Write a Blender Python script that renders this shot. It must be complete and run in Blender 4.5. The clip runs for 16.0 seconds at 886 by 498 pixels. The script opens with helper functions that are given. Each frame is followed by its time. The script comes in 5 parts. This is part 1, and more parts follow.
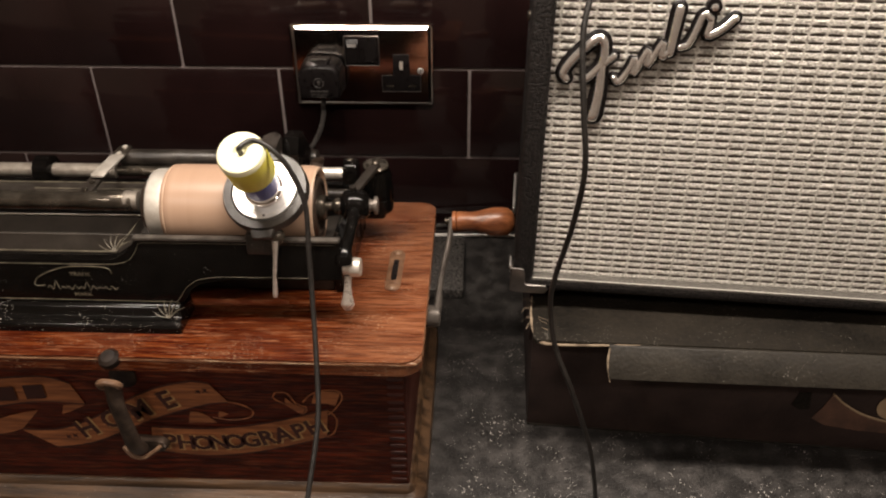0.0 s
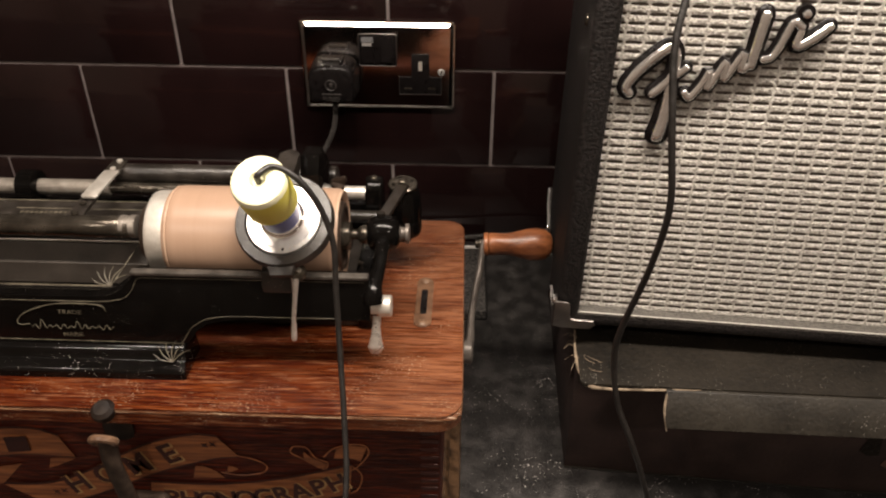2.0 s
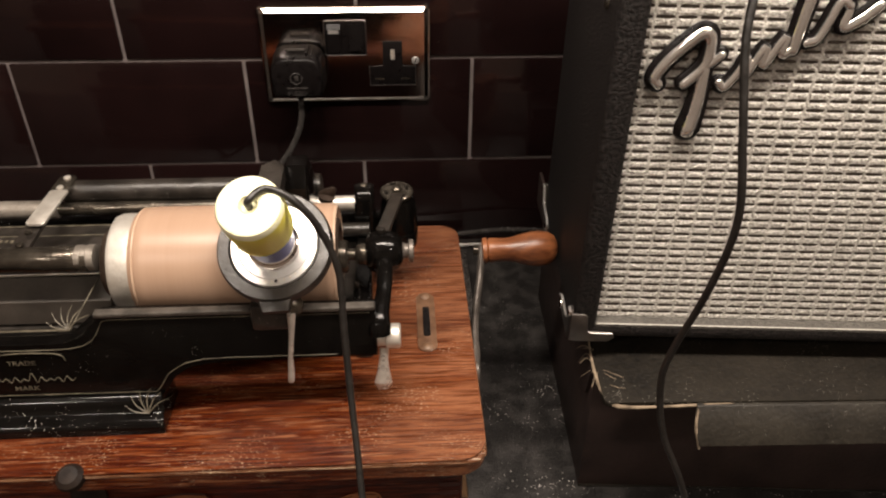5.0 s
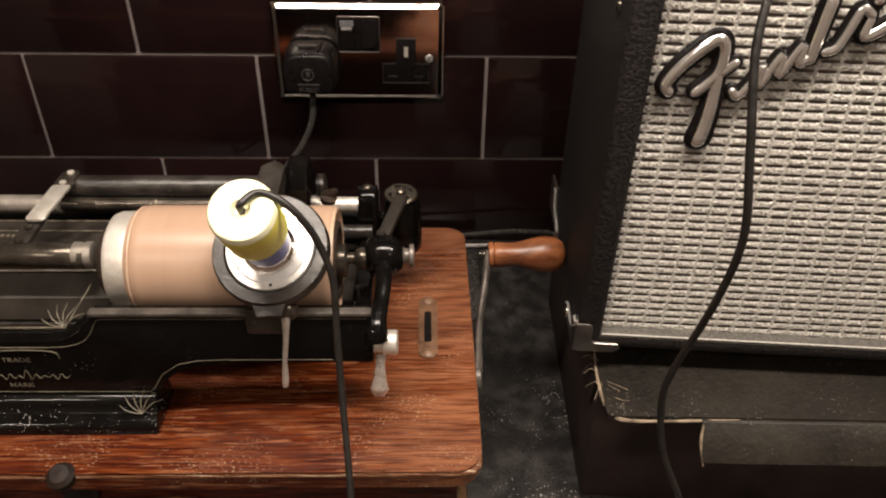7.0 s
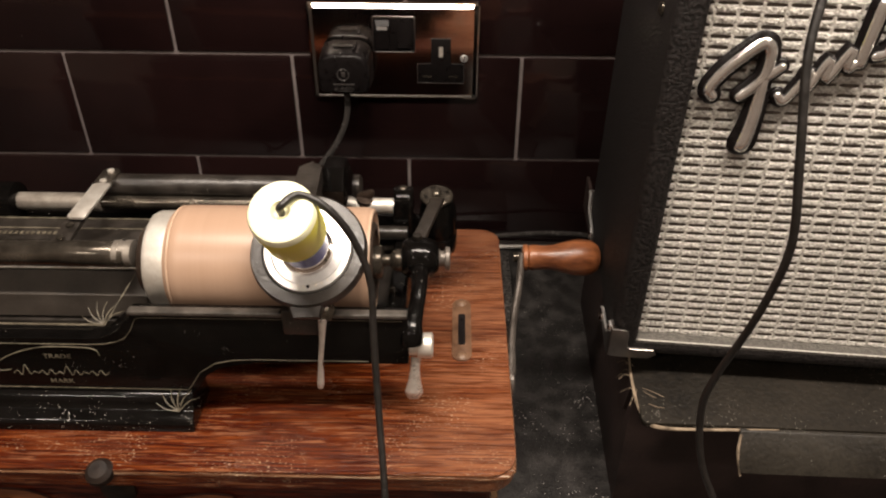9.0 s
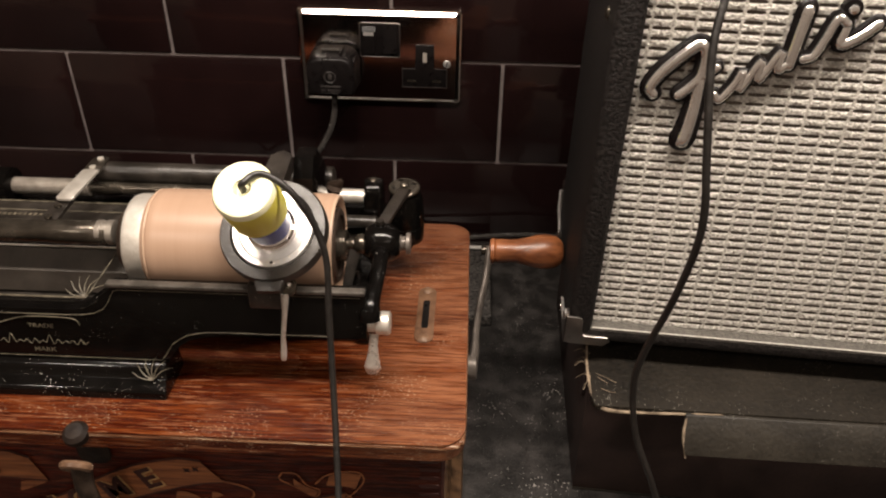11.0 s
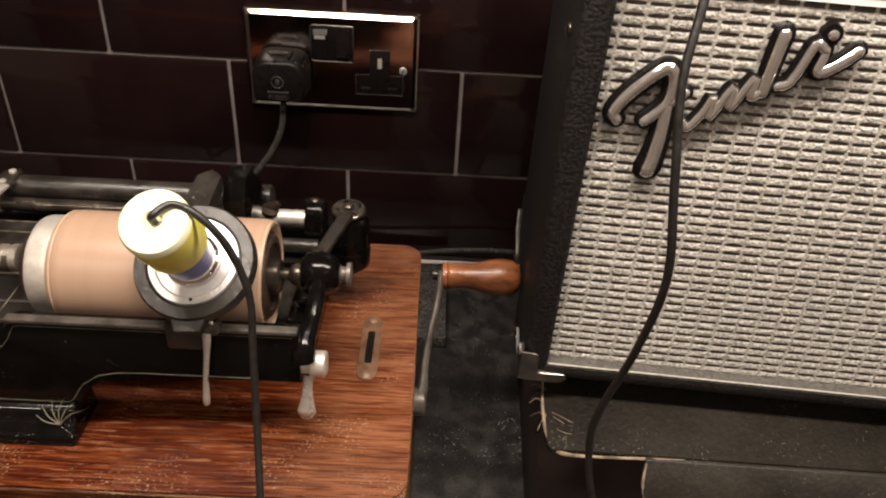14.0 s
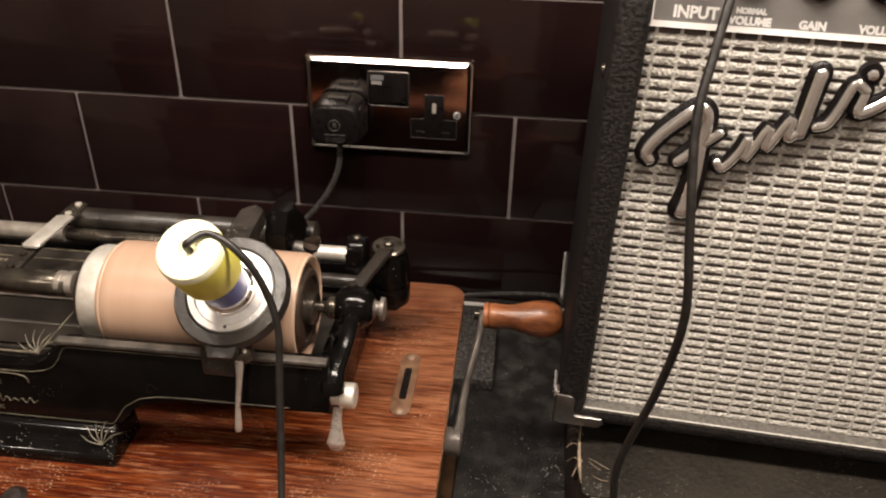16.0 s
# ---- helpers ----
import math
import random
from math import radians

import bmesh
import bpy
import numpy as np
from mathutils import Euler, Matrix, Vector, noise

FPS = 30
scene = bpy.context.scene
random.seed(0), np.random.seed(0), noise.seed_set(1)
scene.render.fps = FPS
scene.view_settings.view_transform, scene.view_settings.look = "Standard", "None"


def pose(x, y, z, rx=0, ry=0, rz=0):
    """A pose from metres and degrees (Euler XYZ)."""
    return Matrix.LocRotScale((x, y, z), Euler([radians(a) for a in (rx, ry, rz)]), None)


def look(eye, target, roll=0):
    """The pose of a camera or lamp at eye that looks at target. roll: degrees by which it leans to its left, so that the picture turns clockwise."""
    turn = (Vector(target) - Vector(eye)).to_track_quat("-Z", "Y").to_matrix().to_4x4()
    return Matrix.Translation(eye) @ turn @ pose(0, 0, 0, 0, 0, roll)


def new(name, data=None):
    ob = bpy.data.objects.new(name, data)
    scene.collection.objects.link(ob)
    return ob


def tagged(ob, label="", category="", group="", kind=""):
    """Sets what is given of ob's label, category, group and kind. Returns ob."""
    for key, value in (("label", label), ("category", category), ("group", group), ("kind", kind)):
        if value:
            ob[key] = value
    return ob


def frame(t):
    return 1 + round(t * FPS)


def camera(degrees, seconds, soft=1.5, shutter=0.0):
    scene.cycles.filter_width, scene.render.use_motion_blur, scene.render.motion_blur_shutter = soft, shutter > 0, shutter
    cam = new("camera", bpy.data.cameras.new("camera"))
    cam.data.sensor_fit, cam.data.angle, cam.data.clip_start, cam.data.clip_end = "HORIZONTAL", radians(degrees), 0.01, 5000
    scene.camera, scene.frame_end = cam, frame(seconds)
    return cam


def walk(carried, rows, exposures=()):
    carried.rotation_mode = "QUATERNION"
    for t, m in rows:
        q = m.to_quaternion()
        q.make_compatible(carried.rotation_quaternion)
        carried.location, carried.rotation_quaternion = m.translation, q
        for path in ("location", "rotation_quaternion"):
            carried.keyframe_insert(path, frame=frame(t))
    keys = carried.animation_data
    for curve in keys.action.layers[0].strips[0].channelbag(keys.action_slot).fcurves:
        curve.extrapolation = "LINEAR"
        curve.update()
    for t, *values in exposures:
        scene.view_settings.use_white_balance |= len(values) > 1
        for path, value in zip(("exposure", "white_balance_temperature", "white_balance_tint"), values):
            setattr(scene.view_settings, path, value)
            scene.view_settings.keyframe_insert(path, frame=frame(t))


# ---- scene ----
cam = camera(60.6, 16.0, 2.15)
PATH = [
    (0, (-0.067, -0.775, 0.457), (-0.137, 0.927, -0.59), -0.3),
    (0.5, (-0.07, -0.758, 0.454), (-0.16, 0.941, -0.597), -0.1),
    (1, (-0.081, -0.737, 0.449), (-0.17, 0.959, -0.606), 0.4),
    (1.5, (-0.089, -0.721, 0.45), (-0.174, 0.966, -0.621), 0.5),
    (2, (-0.1, -0.709, 0.449), (-0.143, 0.977, -0.626), 0.5),
    (2.5, (-0.114, -0.699, 0.448), (-0.108, 0.988, -0.626), 1.1),
    (3, (-0.121, -0.689, 0.448), (-0.076, 0.991, -0.636), 1.0),
    (3.5, (-0.13, -0.677, 0.446), (-0.045, 0.993, -0.652), 0.8),
    (4, (-0.136, -0.668, 0.442), (-0.021, 0.991, -0.669), 0.7),
    (6.5, (-0.134, -0.644, 0.437), (-0.064, 1.007, -0.689), 0.8),
    (7, (-0.125, -0.644, 0.439), (-0.076, 1.003, -0.695), 1.0),
    (7.5, (-0.122, -0.645, 0.441), (-0.126, 0.999, -0.698), 0.5),
    (8, (-0.123, -0.642, 0.44), (-0.155, 1.0, -0.701), -0.1),
    (8.5, (-0.13, -0.641, 0.44), (-0.155, 1.003, -0.699), 0.6),
    (9, (-0.13, -0.641, 0.44), (-0.151, 1.003, -0.699), 0.4),
    (9.5, (-0.127, -0.642, 0.441), (-0.142, 1.003, -0.697), 0.4),
    (10, (-0.11, -0.649, 0.443), (-0.13, 0.997, -0.693), 0.3),
    (10.2, (-0.101, -0.653, 0.444), (-0.132, 0.994, -0.689), 0.5),
    (12.3, (-0.111, -0.689, 0.436), (-0.168, 1.005, -0.626), 1.2),
    (12.5, (-0.129, -0.677, 0.444), (-0.137, 0.993, -0.656), 2.0),
    (13, (-0.147, -0.667, 0.442), (-0.105, 0.999, -0.663), 2.8),
    (13.5, (-0.144, -0.654, 0.436), (-0.074, 0.99, -0.700), 2.3),
    (14, (-0.092, -0.631, 0.438), (-0.053, 1.031, -0.673), 3.6),
    (14.5, (-0.079, -0.623, 0.434), (-0.155, 1.069, -0.629), 2.9),
    (15, (-0.072, -0.62, 0.436), (-0.189, 1.074, -0.62), 2.2),
    (15.5, (-0.072, -0.629, 0.436), (-0.195, 1.083, -0.591), 2.3),
    (16, (-0.071, -0.636, 0.436), (-0.233, 1.082, -0.575), 1.4),
]
walk(cam, [(t, look(eye, target, roll)) for t, eye, target, roll in PATH], [(0.0, -0.06), (14.0, -0.07), (14.7, 0.11), (16.0, 0.11)])

# ---- light ----
world = bpy.data.worlds.new("world")
scene.world = world
world.use_nodes = True
world.node_tree.nodes["Background"].inputs[0].default_value = (1.0, 0.85, 0.7, 1)
world.node_tree.nodes["Background"].inputs[1].default_value = 0.02


def area_lamp(x, y, z, watts, size, colour):
    lamp = bpy.data.lights.new("unseen_lamp", "AREA")
    lamp.shape, lamp.size, lamp.energy, lamp.color = "DISK", size, watts, colour
    ob = new("downlight_glow", lamp)
    ob.location = (x, y, z)
    return ob


WARM = (1.0, 0.87, 0.75)
key = area_lamp(-0.02, -0.47, 0.86, 14.8, 0.9, WARM)
key.data.shape, key.data.size_y = "RECTANGLE", 0.07
# Two unseen fill lamps, added to brighten the room and its reflections.
area_lamp(-1.0, -1.7, 1.44, 11.5, 0.14, WARM)
area_lamp(0.9, -1.7, 1.44, 9.0, 0.14, WARM)


# ---- materials ----
def nodes_of(name):
    m = bpy.data.materials.new(name)
    m.use_nodes = True
    return m, m.node_tree, m.node_tree.nodes["Principled BSDF"]


def surface(name, light, dark, rough=0.5, metal=0.0, stretch=(1, 1, 1), scale=40, fine=600, bump=0.1,
            spread=(0.35, 0.65), dust=None, per_object=0.0, coat=0.0, rough_var=0.12, fine_mix=0.25, ior=1.5):
    """Two-scale noise between two colours, fine relief, uneven gloss and, if asked, scattered dust."""
    m, tree, out = nodes_of(name)
    n, link = tree.nodes, tree.links.new
    co = n.new("ShaderNodeTexCoord")
    mp = n.new("ShaderNodeMapping")
    mp.inputs["Scale"].default_value = stretch
    link(co.outputs["Object"], mp.inputs["Vector"])
    big, small = n.new("ShaderNodeTexNoise"), n.new("ShaderNodeTexNoise")
    big.inputs["Scale"].default_value, big.inputs["Detail"].default_value = scale, 6
    small.inputs["Scale"].default_value, small.inputs["Detail"].default_value = fine, 3
    link(mp.outputs[0], big.inputs["Vector"])
    link(mp.outputs[0], small.inputs["Vector"])
    if per_object:
        info, off = n.new("ShaderNodeObjectInfo"), n.new("ShaderNodeVectorMath")
        off.operation = "SCALE"
        off.inputs[0].default_value = (37, 11, 23)
        link(info.outputs["Random"], off.inputs["Scale"])
        link(off.outputs[0], mp.inputs["Location"])
    ramp = n.new("ShaderNodeMapRange")
    ramp.inputs[1].default_value, ramp.inputs[2].default_value = spread
    link(big.outputs[0], ramp.inputs[0])
    add = n.new("ShaderNodeMix")
    add.inputs[0].default_value = fine_mix
    link(ramp.outputs[0], add.inputs[2])
    fr = n.new("ShaderNodeMapRange")
    fr.inputs[1].default_value, fr.inputs[2].default_value = 0.3, 0.7
    link(small.outputs[0], fr.inputs[0])
    link(fr.outputs[0], add.inputs[3])
    mix = n.new("ShaderNodeMix")
    mix.data_type = "RGBA"
    mix.inputs[6].default_value, mix.inputs[7].default_value = (*dark, 1), (*light, 1)
    link(add.outputs[0], mix.inputs[0])
    colour = mix.outputs[2]
    rr = n.new("ShaderNodeMapRange")
    rr.inputs[3].default_value, rr.inputs[4].default_value = max(0.02, rough - rough_var), min(1, rough + rough_var)
    link(big.outputs[0], rr.inputs[0])
    rough_out = rr.outputs[0]
    if dust:
        dscale, reach, amount, dcol = dust
        vor, patch = n.new("ShaderNodeTexVoronoi"), n.new("ShaderNodeTexNoise")
        vor.inputs["Scale"].default_value = dscale
        patch.inputs["Scale"].default_value = dscale * 0.08
        link(co.outputs["Object"], vor.inputs["Vector"])
        link(co.outputs["Object"], patch.inputs["Vector"])
        lim, sel = n.new("ShaderNodeMath"), n.new("ShaderNodeMath")
        lim.operation, sel.operation = "MULTIPLY_ADD", "LESS_THAN"
        lim.inputs[1].default_value, lim.inputs[2].default_value = reach * 3, -reach
        link(patch.outputs[0], lim.inputs[0])
        link(vor.outputs["Distance"], sel.inputs[0])
        link(lim.outputs[0], sel.inputs[1])
        amt = n.new("ShaderNodeMath")
        amt.operation = "MULTIPLY"
        amt.inputs[1].default_value = amount
        link(sel.outputs[0], amt.inputs[0])
        dm = n.new("ShaderNodeMix")
        dm.data_type = "RGBA"
        dm.inputs[7].default_value = (*dcol, 1)
        link(amt.outputs[0], dm.inputs[0])
        link(colour, dm.inputs[6])
        colour = dm.outputs[2]
        ra = n.new("ShaderNodeMath")
        ra.use_clamp = True
        link(rough_out, ra.inputs[0])
        link(amt.outputs[0], ra.inputs[1])
        rough_out = ra.outputs[0]
    link(colour, out.inputs["Base Color"])
    link(rough_out, out.inputs["Roughness"])
    out.inputs["Metallic"].default_value = metal
    out.inputs["Coat Weight"].default_value = coat
    out.inputs["Coat Roughness"].default_value = 0.12
    out.inputs["IOR"].default_value = ior
    if bump:
        b = n.new("ShaderNodeBump")
        b.inputs["Strength"].default_value, b.inputs["Distance"].default_value = bump, 0.001
        link(add.outputs[0], b.inputs["Height"])
        link(b.outputs[0], out.inputs["Normal"])
    return m


GREY = (0.42, 0.39, 0.35)
M_TILE = surface("glazed_black_tile", (0.015, 0.0068, 0.0066), (0.0075, 0.0036, 0.0036), 0.1, 0, (1, 1, 1), 9, 40, 0.25, per_object=1, rough_var=0.05,
                 dust=(150, 0.034, 0.7, (0.32, 0.30, 0.28)))
M_GROUT = surface("grey_grout", (0.23, 0.195, 0.187), (0.15, 0.125, 0.12), 0.85, 0, (1, 1, 1), 60, 900, 0.3)
M_WORKTOP = surface("dark_slate_worktop", (0.080, 0.073, 0.069), (0.0024, 0.0022, 0.0021), 0.40, 0, (1, 1, 1), 60, 620, 0.6, spread=(0.44, 0.76), fine_mix=0.40,
                    dust=(340, 0.21, 0.85, (0.46, 0.44, 0.41)))
M_GRANITE = surface("speckled_black_granite", (0.19, 0.175, 0.16), (0.012, 0.011, 0.011), 0.3, 0, (1, 1, 1), 380, 900, 0.2, spread=(0.50, 0.72))
M_SEAL = surface("grey_sealant", (0.62, 0.6, 0.56), (0.45, 0.42, 0.4), 0.25, 0, (1, 1, 1), 60, 300, 0.1)


def oak(name, deep, mid, worn, rough, wear_gloss, pore=0.75, seed=0.0, dust=0.75):
    """Quarter-sawn oak: patches of stain, broad and fine grain along x, short dark pores, pale flecks, right end paled
    for rubbing and gloss.
    """
    m, tree, out = nodes_of(name)
    n, link = tree.nodes, tree.links.new
    co = n.new("ShaderNodeTexCoord")

    def noise(stretch, detail, low, high, bend=0.0):
        mp, tx, mr = n.new("ShaderNodeMapping"), n.new("ShaderNodeTexNoise"), n.new("ShaderNodeMapRange")
        mp.inputs["Scale"].default_value = stretch
        mp.inputs["Location"].default_value = (seed, seed, seed)
        mp.inputs["Rotation"].default_value = (0, 0, bend)
        tx.inputs["Scale"].default_value, tx.inputs["Detail"].default_value = 1.0, detail
        link(co.outputs["Object"], mp.inputs["Vector"])
        link(mp.outputs[0], tx.inputs["Vector"])
        mr.inputs[1].default_value, mr.inputs[2].default_value = low, high
        link(tx.outputs[0], mr.inputs[0])
        return mr.outputs[0]

    def blend(a, colour, factor, amount=1.0, mode="MIX"):
        f, mx = n.new("ShaderNodeMath"), n.new("ShaderNodeMix")
        f.operation = "MULTIPLY"
        f.inputs[1].default_value = amount
        link(factor, f.inputs[0])
        mx.data_type, mx.blend_type = "RGBA", mode
        if isinstance(a, tuple):
            mx.inputs[6].default_value = (*a, 1)
        else:
            link(a, mx.inputs[6])
        mx.inputs[7].default_value = (*colour, 1)
        link(f.outputs[0], mx.inputs[0])
        return mx.outputs[2]

    broad, grain = noise((9, 22, 22), 3, 0.35, 0.65), noise((34, 620, 620), 5, 0.44, 0.66)
    pores, flecks = noise((42, 1150, 1150), 3, 0.49, 0.60), noise((52, 640, 640), 3, 0.56, 0.64, 0.2)
    specks = noise((620, 980, 980), 2, 0.61, 0.68)
    col = blend(deep, mid, grain, 1.0)
    col = blend(col, deep, broad, 0.55)
    # Right end turns paler: rubbed varnish, with its gloss put into the colour.
    if wear_gloss:
        sep, mr, mul = n.new("ShaderNodeSeparateXYZ"), n.new("ShaderNodeMapRange"), n.new("ShaderNodeMath")
        link(co.outputs["Object"], sep.inputs[0])
        mr.interpolation_type = "SMOOTHSTEP"
        mr.inputs[1].default_value, mr.inputs[2].default_value = wear_gloss
        link(sep.outputs[0], mr.inputs[0])
        mul.operation = "MULTIPLY"
        link(mr.outputs[0], mul.inputs[0])
        link(noise((26, 60, 60), 3, 0.2, 0.55), mul.inputs[1])
        col = blend(col, worn, mul.outputs[0], 0.8)
    col = blend(col, worn, flecks, 0.8)
    col = blend(col, (0.30, 0.17, 0.11), pores, pore, "MULTIPLY")
    clump = n.new("ShaderNodeMath")
    clump.operation = "MULTIPLY"
    link(specks, clump.inputs[0])
    link(noise((30, 38, 38), 3, 0.50, 0.62), clump.inputs[1])
    col = blend(col, (0.55, 0.42, 0.28), clump.outputs[0], dust)
    link(col, out.inputs["Base Color"])
    rr = n.new("ShaderNodeMapRange")
    rr.inputs[3].default_value, rr.inputs[4].default_value = rough - 0.1, rough + 0.12
    link(broad, rr.inputs[0])
    link(rr.outputs[0], out.inputs["Roughness"])
    out.inputs["IOR"].default_value = 1.32
    bp = n.new("ShaderNodeBump")
    bp.invert = True
    bp.inputs["Strength"].default_value, bp.inputs["Distance"].default_value = 0.3, 0.0005
    link(pores, bp.inputs["Height"])
    link(bp.outputs[0], out.inputs["Normal"])
    return m


M_OAK = oak("stained_oak", (0.060, 0.0098, 0.0027), (0.185, 0.0485, 0.0130), (0.225, 0.091, 0.043), 0.26, (-0.175, -0.112), 0.75, 0.0, 0.4)
M_OAK_PALE = oak("rubbed_oak", (0.13, 0.05, 0.022), (0.30, 0.17, 0.095), (0.42, 0.30, 0.2), 0.4, None, 0.7, 1.7)
# Darker case varnish, with the shade of the front put into its colour.
M_OAK_CASE = oak("shade_darkened_varnished_oak", (0.026, 0.0038, 0.0016), (0.100, 0.0155, 0.0052), (0.10, 0.027, 0.011), 0.44, None, 0.6, 3.1, 0.0)
M_OAK_WORN = surface("worn_oak_moulding", (0.115, 0.062, 0.030), (0.013, 0.007, 0.004), 0.42, 0, (12, 130, 130), 1.0, 7, 0.6, dust=(300, 0.15, 0.5, GREY))
M_DECAL = surface("faded_gold_transfer", (0.34, 0.125, 0.045), (0.10, 0.030, 0.011), 0.45, 0, (24, 420, 420), 1, 6, 0.1)
M_DECAL_EDGE = surface("pale_gold_transfer", (0.46, 0.28, 0.12), (0.25, 0.14, 0.06), 0.5, 0, (20, 120, 120), 1, 6, 0.1)
M_DECAL_DARK = surface("dark_brown_transfer", (0.046, 0.0105, 0.0065), (0.022, 0.0055, 0.0038), 0.5, 0, (20, 120, 120), 1, 6, 0.1)
M_IRON = surface("black_japanned_iron", (0.0042, 0.0036, 0.0033), (0.002, 0.0018, 0.0016), 0.13, 0, (1, 1, 1), 90, 700, 0.08, dust=(520, 0.1, 0.7, GREY), rough_var=0.07, ior=1.3)
M_IRON_FOOT = surface("japanned_iron_with_dust", (0.0045, 0.004, 0.0037), (0.0022, 0.002, 0.0018), 0.12, 0, (1, 1, 1), 90, 700, 0.08, dust=(620, 0.2, 0.8, (0.5, 0.47, 0.42)), rough_var=0.07, ior=1.34)
M_IRON_DUSTY = surface("dusty_black_iron", (0.034, 0.028, 0.0235), (0.009, 0.0075, 0.006), 0.34, 0, (1, 1, 1), 90, 700, 0.25, dust=(420, 0.12, 0.6, GREY))
# Cover strip paint: ceiling reflection on its tilted face put into the grey.
M_COVER = surface("ceiling_lit_dusty_paint", (0.085, 0.071, 0.058), (0.045, 0.037, 0.030), 0.6, 0, (1, 1, 1), 40, 500, 0.15)
M_RAIL = surface("grey_rail", (0.11, 0.097, 0.084), (0.04, 0.035, 0.030), 0.4, 0.2, (1, 1, 1), 150, 900, 0.2, dust=(420, 0.1, 0.5, GREY))
M_GOLD = surface("old_gold_line", (0.19, 0.165, 0.118), (0.045, 0.037, 0.026), 0.5, 0.1, (1, 1, 1), 160, 900, 0.1)
M_NICKEL = surface("worn_nickel", (0.86, 0.82, 0.75), (0.64, 0.585, 0.51), 0.45, 0.7, (1, 1, 1), 120, 900, 0.12)
M_STEEL = surface("tarnished_steel", (0.13, 0.112, 0.09), (0.04, 0.033, 0.026), 0.24, 0.75, (1, 1, 1), 90, 700, 0.15)
M_ROD = surface("dull_steel_rod", (0.36, 0.325, 0.28), (0.20, 0.175, 0.15), 0.42, 0.5, (1, 1, 1), 120, 900, 0.12)
M_LEVER = surface("aged_nickel_lever", (0.76, 0.71, 0.65), (0.50, 0.45, 0.40), 0.3, 0.6, (1, 1, 1), 120, 900, 0.12)
M_DARK_METAL = surface("blackened_bronze", (0.022, 0.014, 0.010), (0.009, 0.006, 0.005), 0.55, 0.0, (1, 1, 1), 140, 900, 0.2, ior=1.3)
M_ARM = surface("worn_grey_steel", (0.19, 0.165, 0.145), (0.085, 0.073, 0.063), 0.4, 0.4, (1, 1, 1), 90, 700, 0.2)
M_OLD_METAL = surface("brown_oxidised_metal", (0.21, 0.125, 0.075), (0.085, 0.044, 0.026), 0.4, 0.0, (1, 1, 1), 140, 900, 0.2)
M_BRONZE = surface("dark_bronze", (0.085, 0.06, 0.045), (0.025, 0.017, 0.013), 0.4, 0.5, (1, 1, 1), 120, 800, 0.2)
M_WAX = surface("brown_wax", (0.395, 0.262, 0.184), (0.372, 0.243, 0.168), 0.36, 0, (300, 4, 4), 1, 3, 0.04, rough_var=0.05)
M_ESC = surface("brown_worn_plate", (0.17, 0.092, 0.052), (0.085, 0.043, 0.024), 0.36, 0.0, (1, 1, 1), 140, 900, 0.2)
M_WAX_EDGE = surface("pale_wax_rim", (0.52, 0.37, 0.265), (0.42, 0.285, 0.20), 0.42, 0, (1, 1, 1), 90, 500, 0.1)
M_ALLOY = surface("turned_aluminium", (0.85, 0.84, 0.82), (0.6, 0.58, 0.56), 0.33, 0.75, (1, 1, 1), 60, 800, 0.1)
M_YELLOW = surface("yellow_foam_plastic", (0.95, 0.87, 0.15), (0.92, 0.81, 0.10), 0.55, 0, (1, 1, 1), 60, 700, 0.1)
# Yellow cap plastic with the overhead glare put into a paler colour.
M_YELLOW_GLARE = surface("glare_paled_yellow_plastic", (0.93, 0.91, 0.66), (0.92, 0.89, 0.56), 0.55, 0, (1, 1, 1), 60, 700, 0.1)
M_BLUE = surface("dark_blue_plastic", (0.05, 0.05, 0.26), (0.03, 0.03, 0.16), 0.35, 0, (1, 1, 1), 60, 700, 0.1)
M_CABLE = surface("black_rubber_cable", (0.016, 0.0135, 0.012), (0.008, 0.007, 0.0062), 0.4, 0, (1, 1, 1), 200, 900, 0.2)
M_GREY_CABLE = surface("grey_black_cable", (0.05, 0.046, 0.044), (0.028, 0.025, 0.023), 0.25, 0, (1, 1, 1), 200, 900, 0.1)
M_HANDLE = surface("turned_reddish_wood", (0.42, 0.150, 0.055), (0.09, 0.025, 0.009), 0.4, 0, (30, 110, 110), 1, 5, 0.3, coat=0.2)
M_CHROME = surface("polished_chrome", (0.80, 0.75, 0.72), (0.72, 0.67, 0.64), 0.12, 1.0, (1, 1, 1), 40, 300, 0.03, rough_var=0.03)
M_GUARD = surface("dull_chrome", (0.34, 0.315, 0.295), (0.22, 0.20, 0.19), 0.34, 1.0, (1, 1, 1), 60, 500, 0.05)
M_BADGE = surface("bright_badge_metal", (0.96, 0.94, 0.91), (0.84, 0.81, 0.78), 0.13, 0.9, (1, 1, 1), 200, 900, 0.05)
M_BLACK = surface("black_plastic", (0.0085, 0.0070, 0.0070), (0.005, 0.004, 0.004), 0.3, 0, (1, 1, 1), 200, 900, 0.12, ior=1.28)
M_TOLEX = surface("black_textured_vinyl", (0.021, 0.0175, 0.0165), (0.005, 0.0043, 0.0040), 0.58, 0, (1, 1, 1), 520, 900, 0.45, spread=(0.4, 0.6), dust=(500, 0.05, 0.35, GREY), ior=1.32)
M_CLOTH = surface("silver_grille_cloth", (0.76, 0.735, 0.68), (0.29, 0.27, 0.24), 0.36, 0.15, (0.8, 1, 1), 800, 1800, 0.9, spread=(0.36, 0.60))
M_THREAD = surface("pale_grille_thread", (0.62, 0.60, 0.555), (0.42, 0.395, 0.35), 0.5, 0.1, (1, 1, 1), 900, 1800, 0.4)
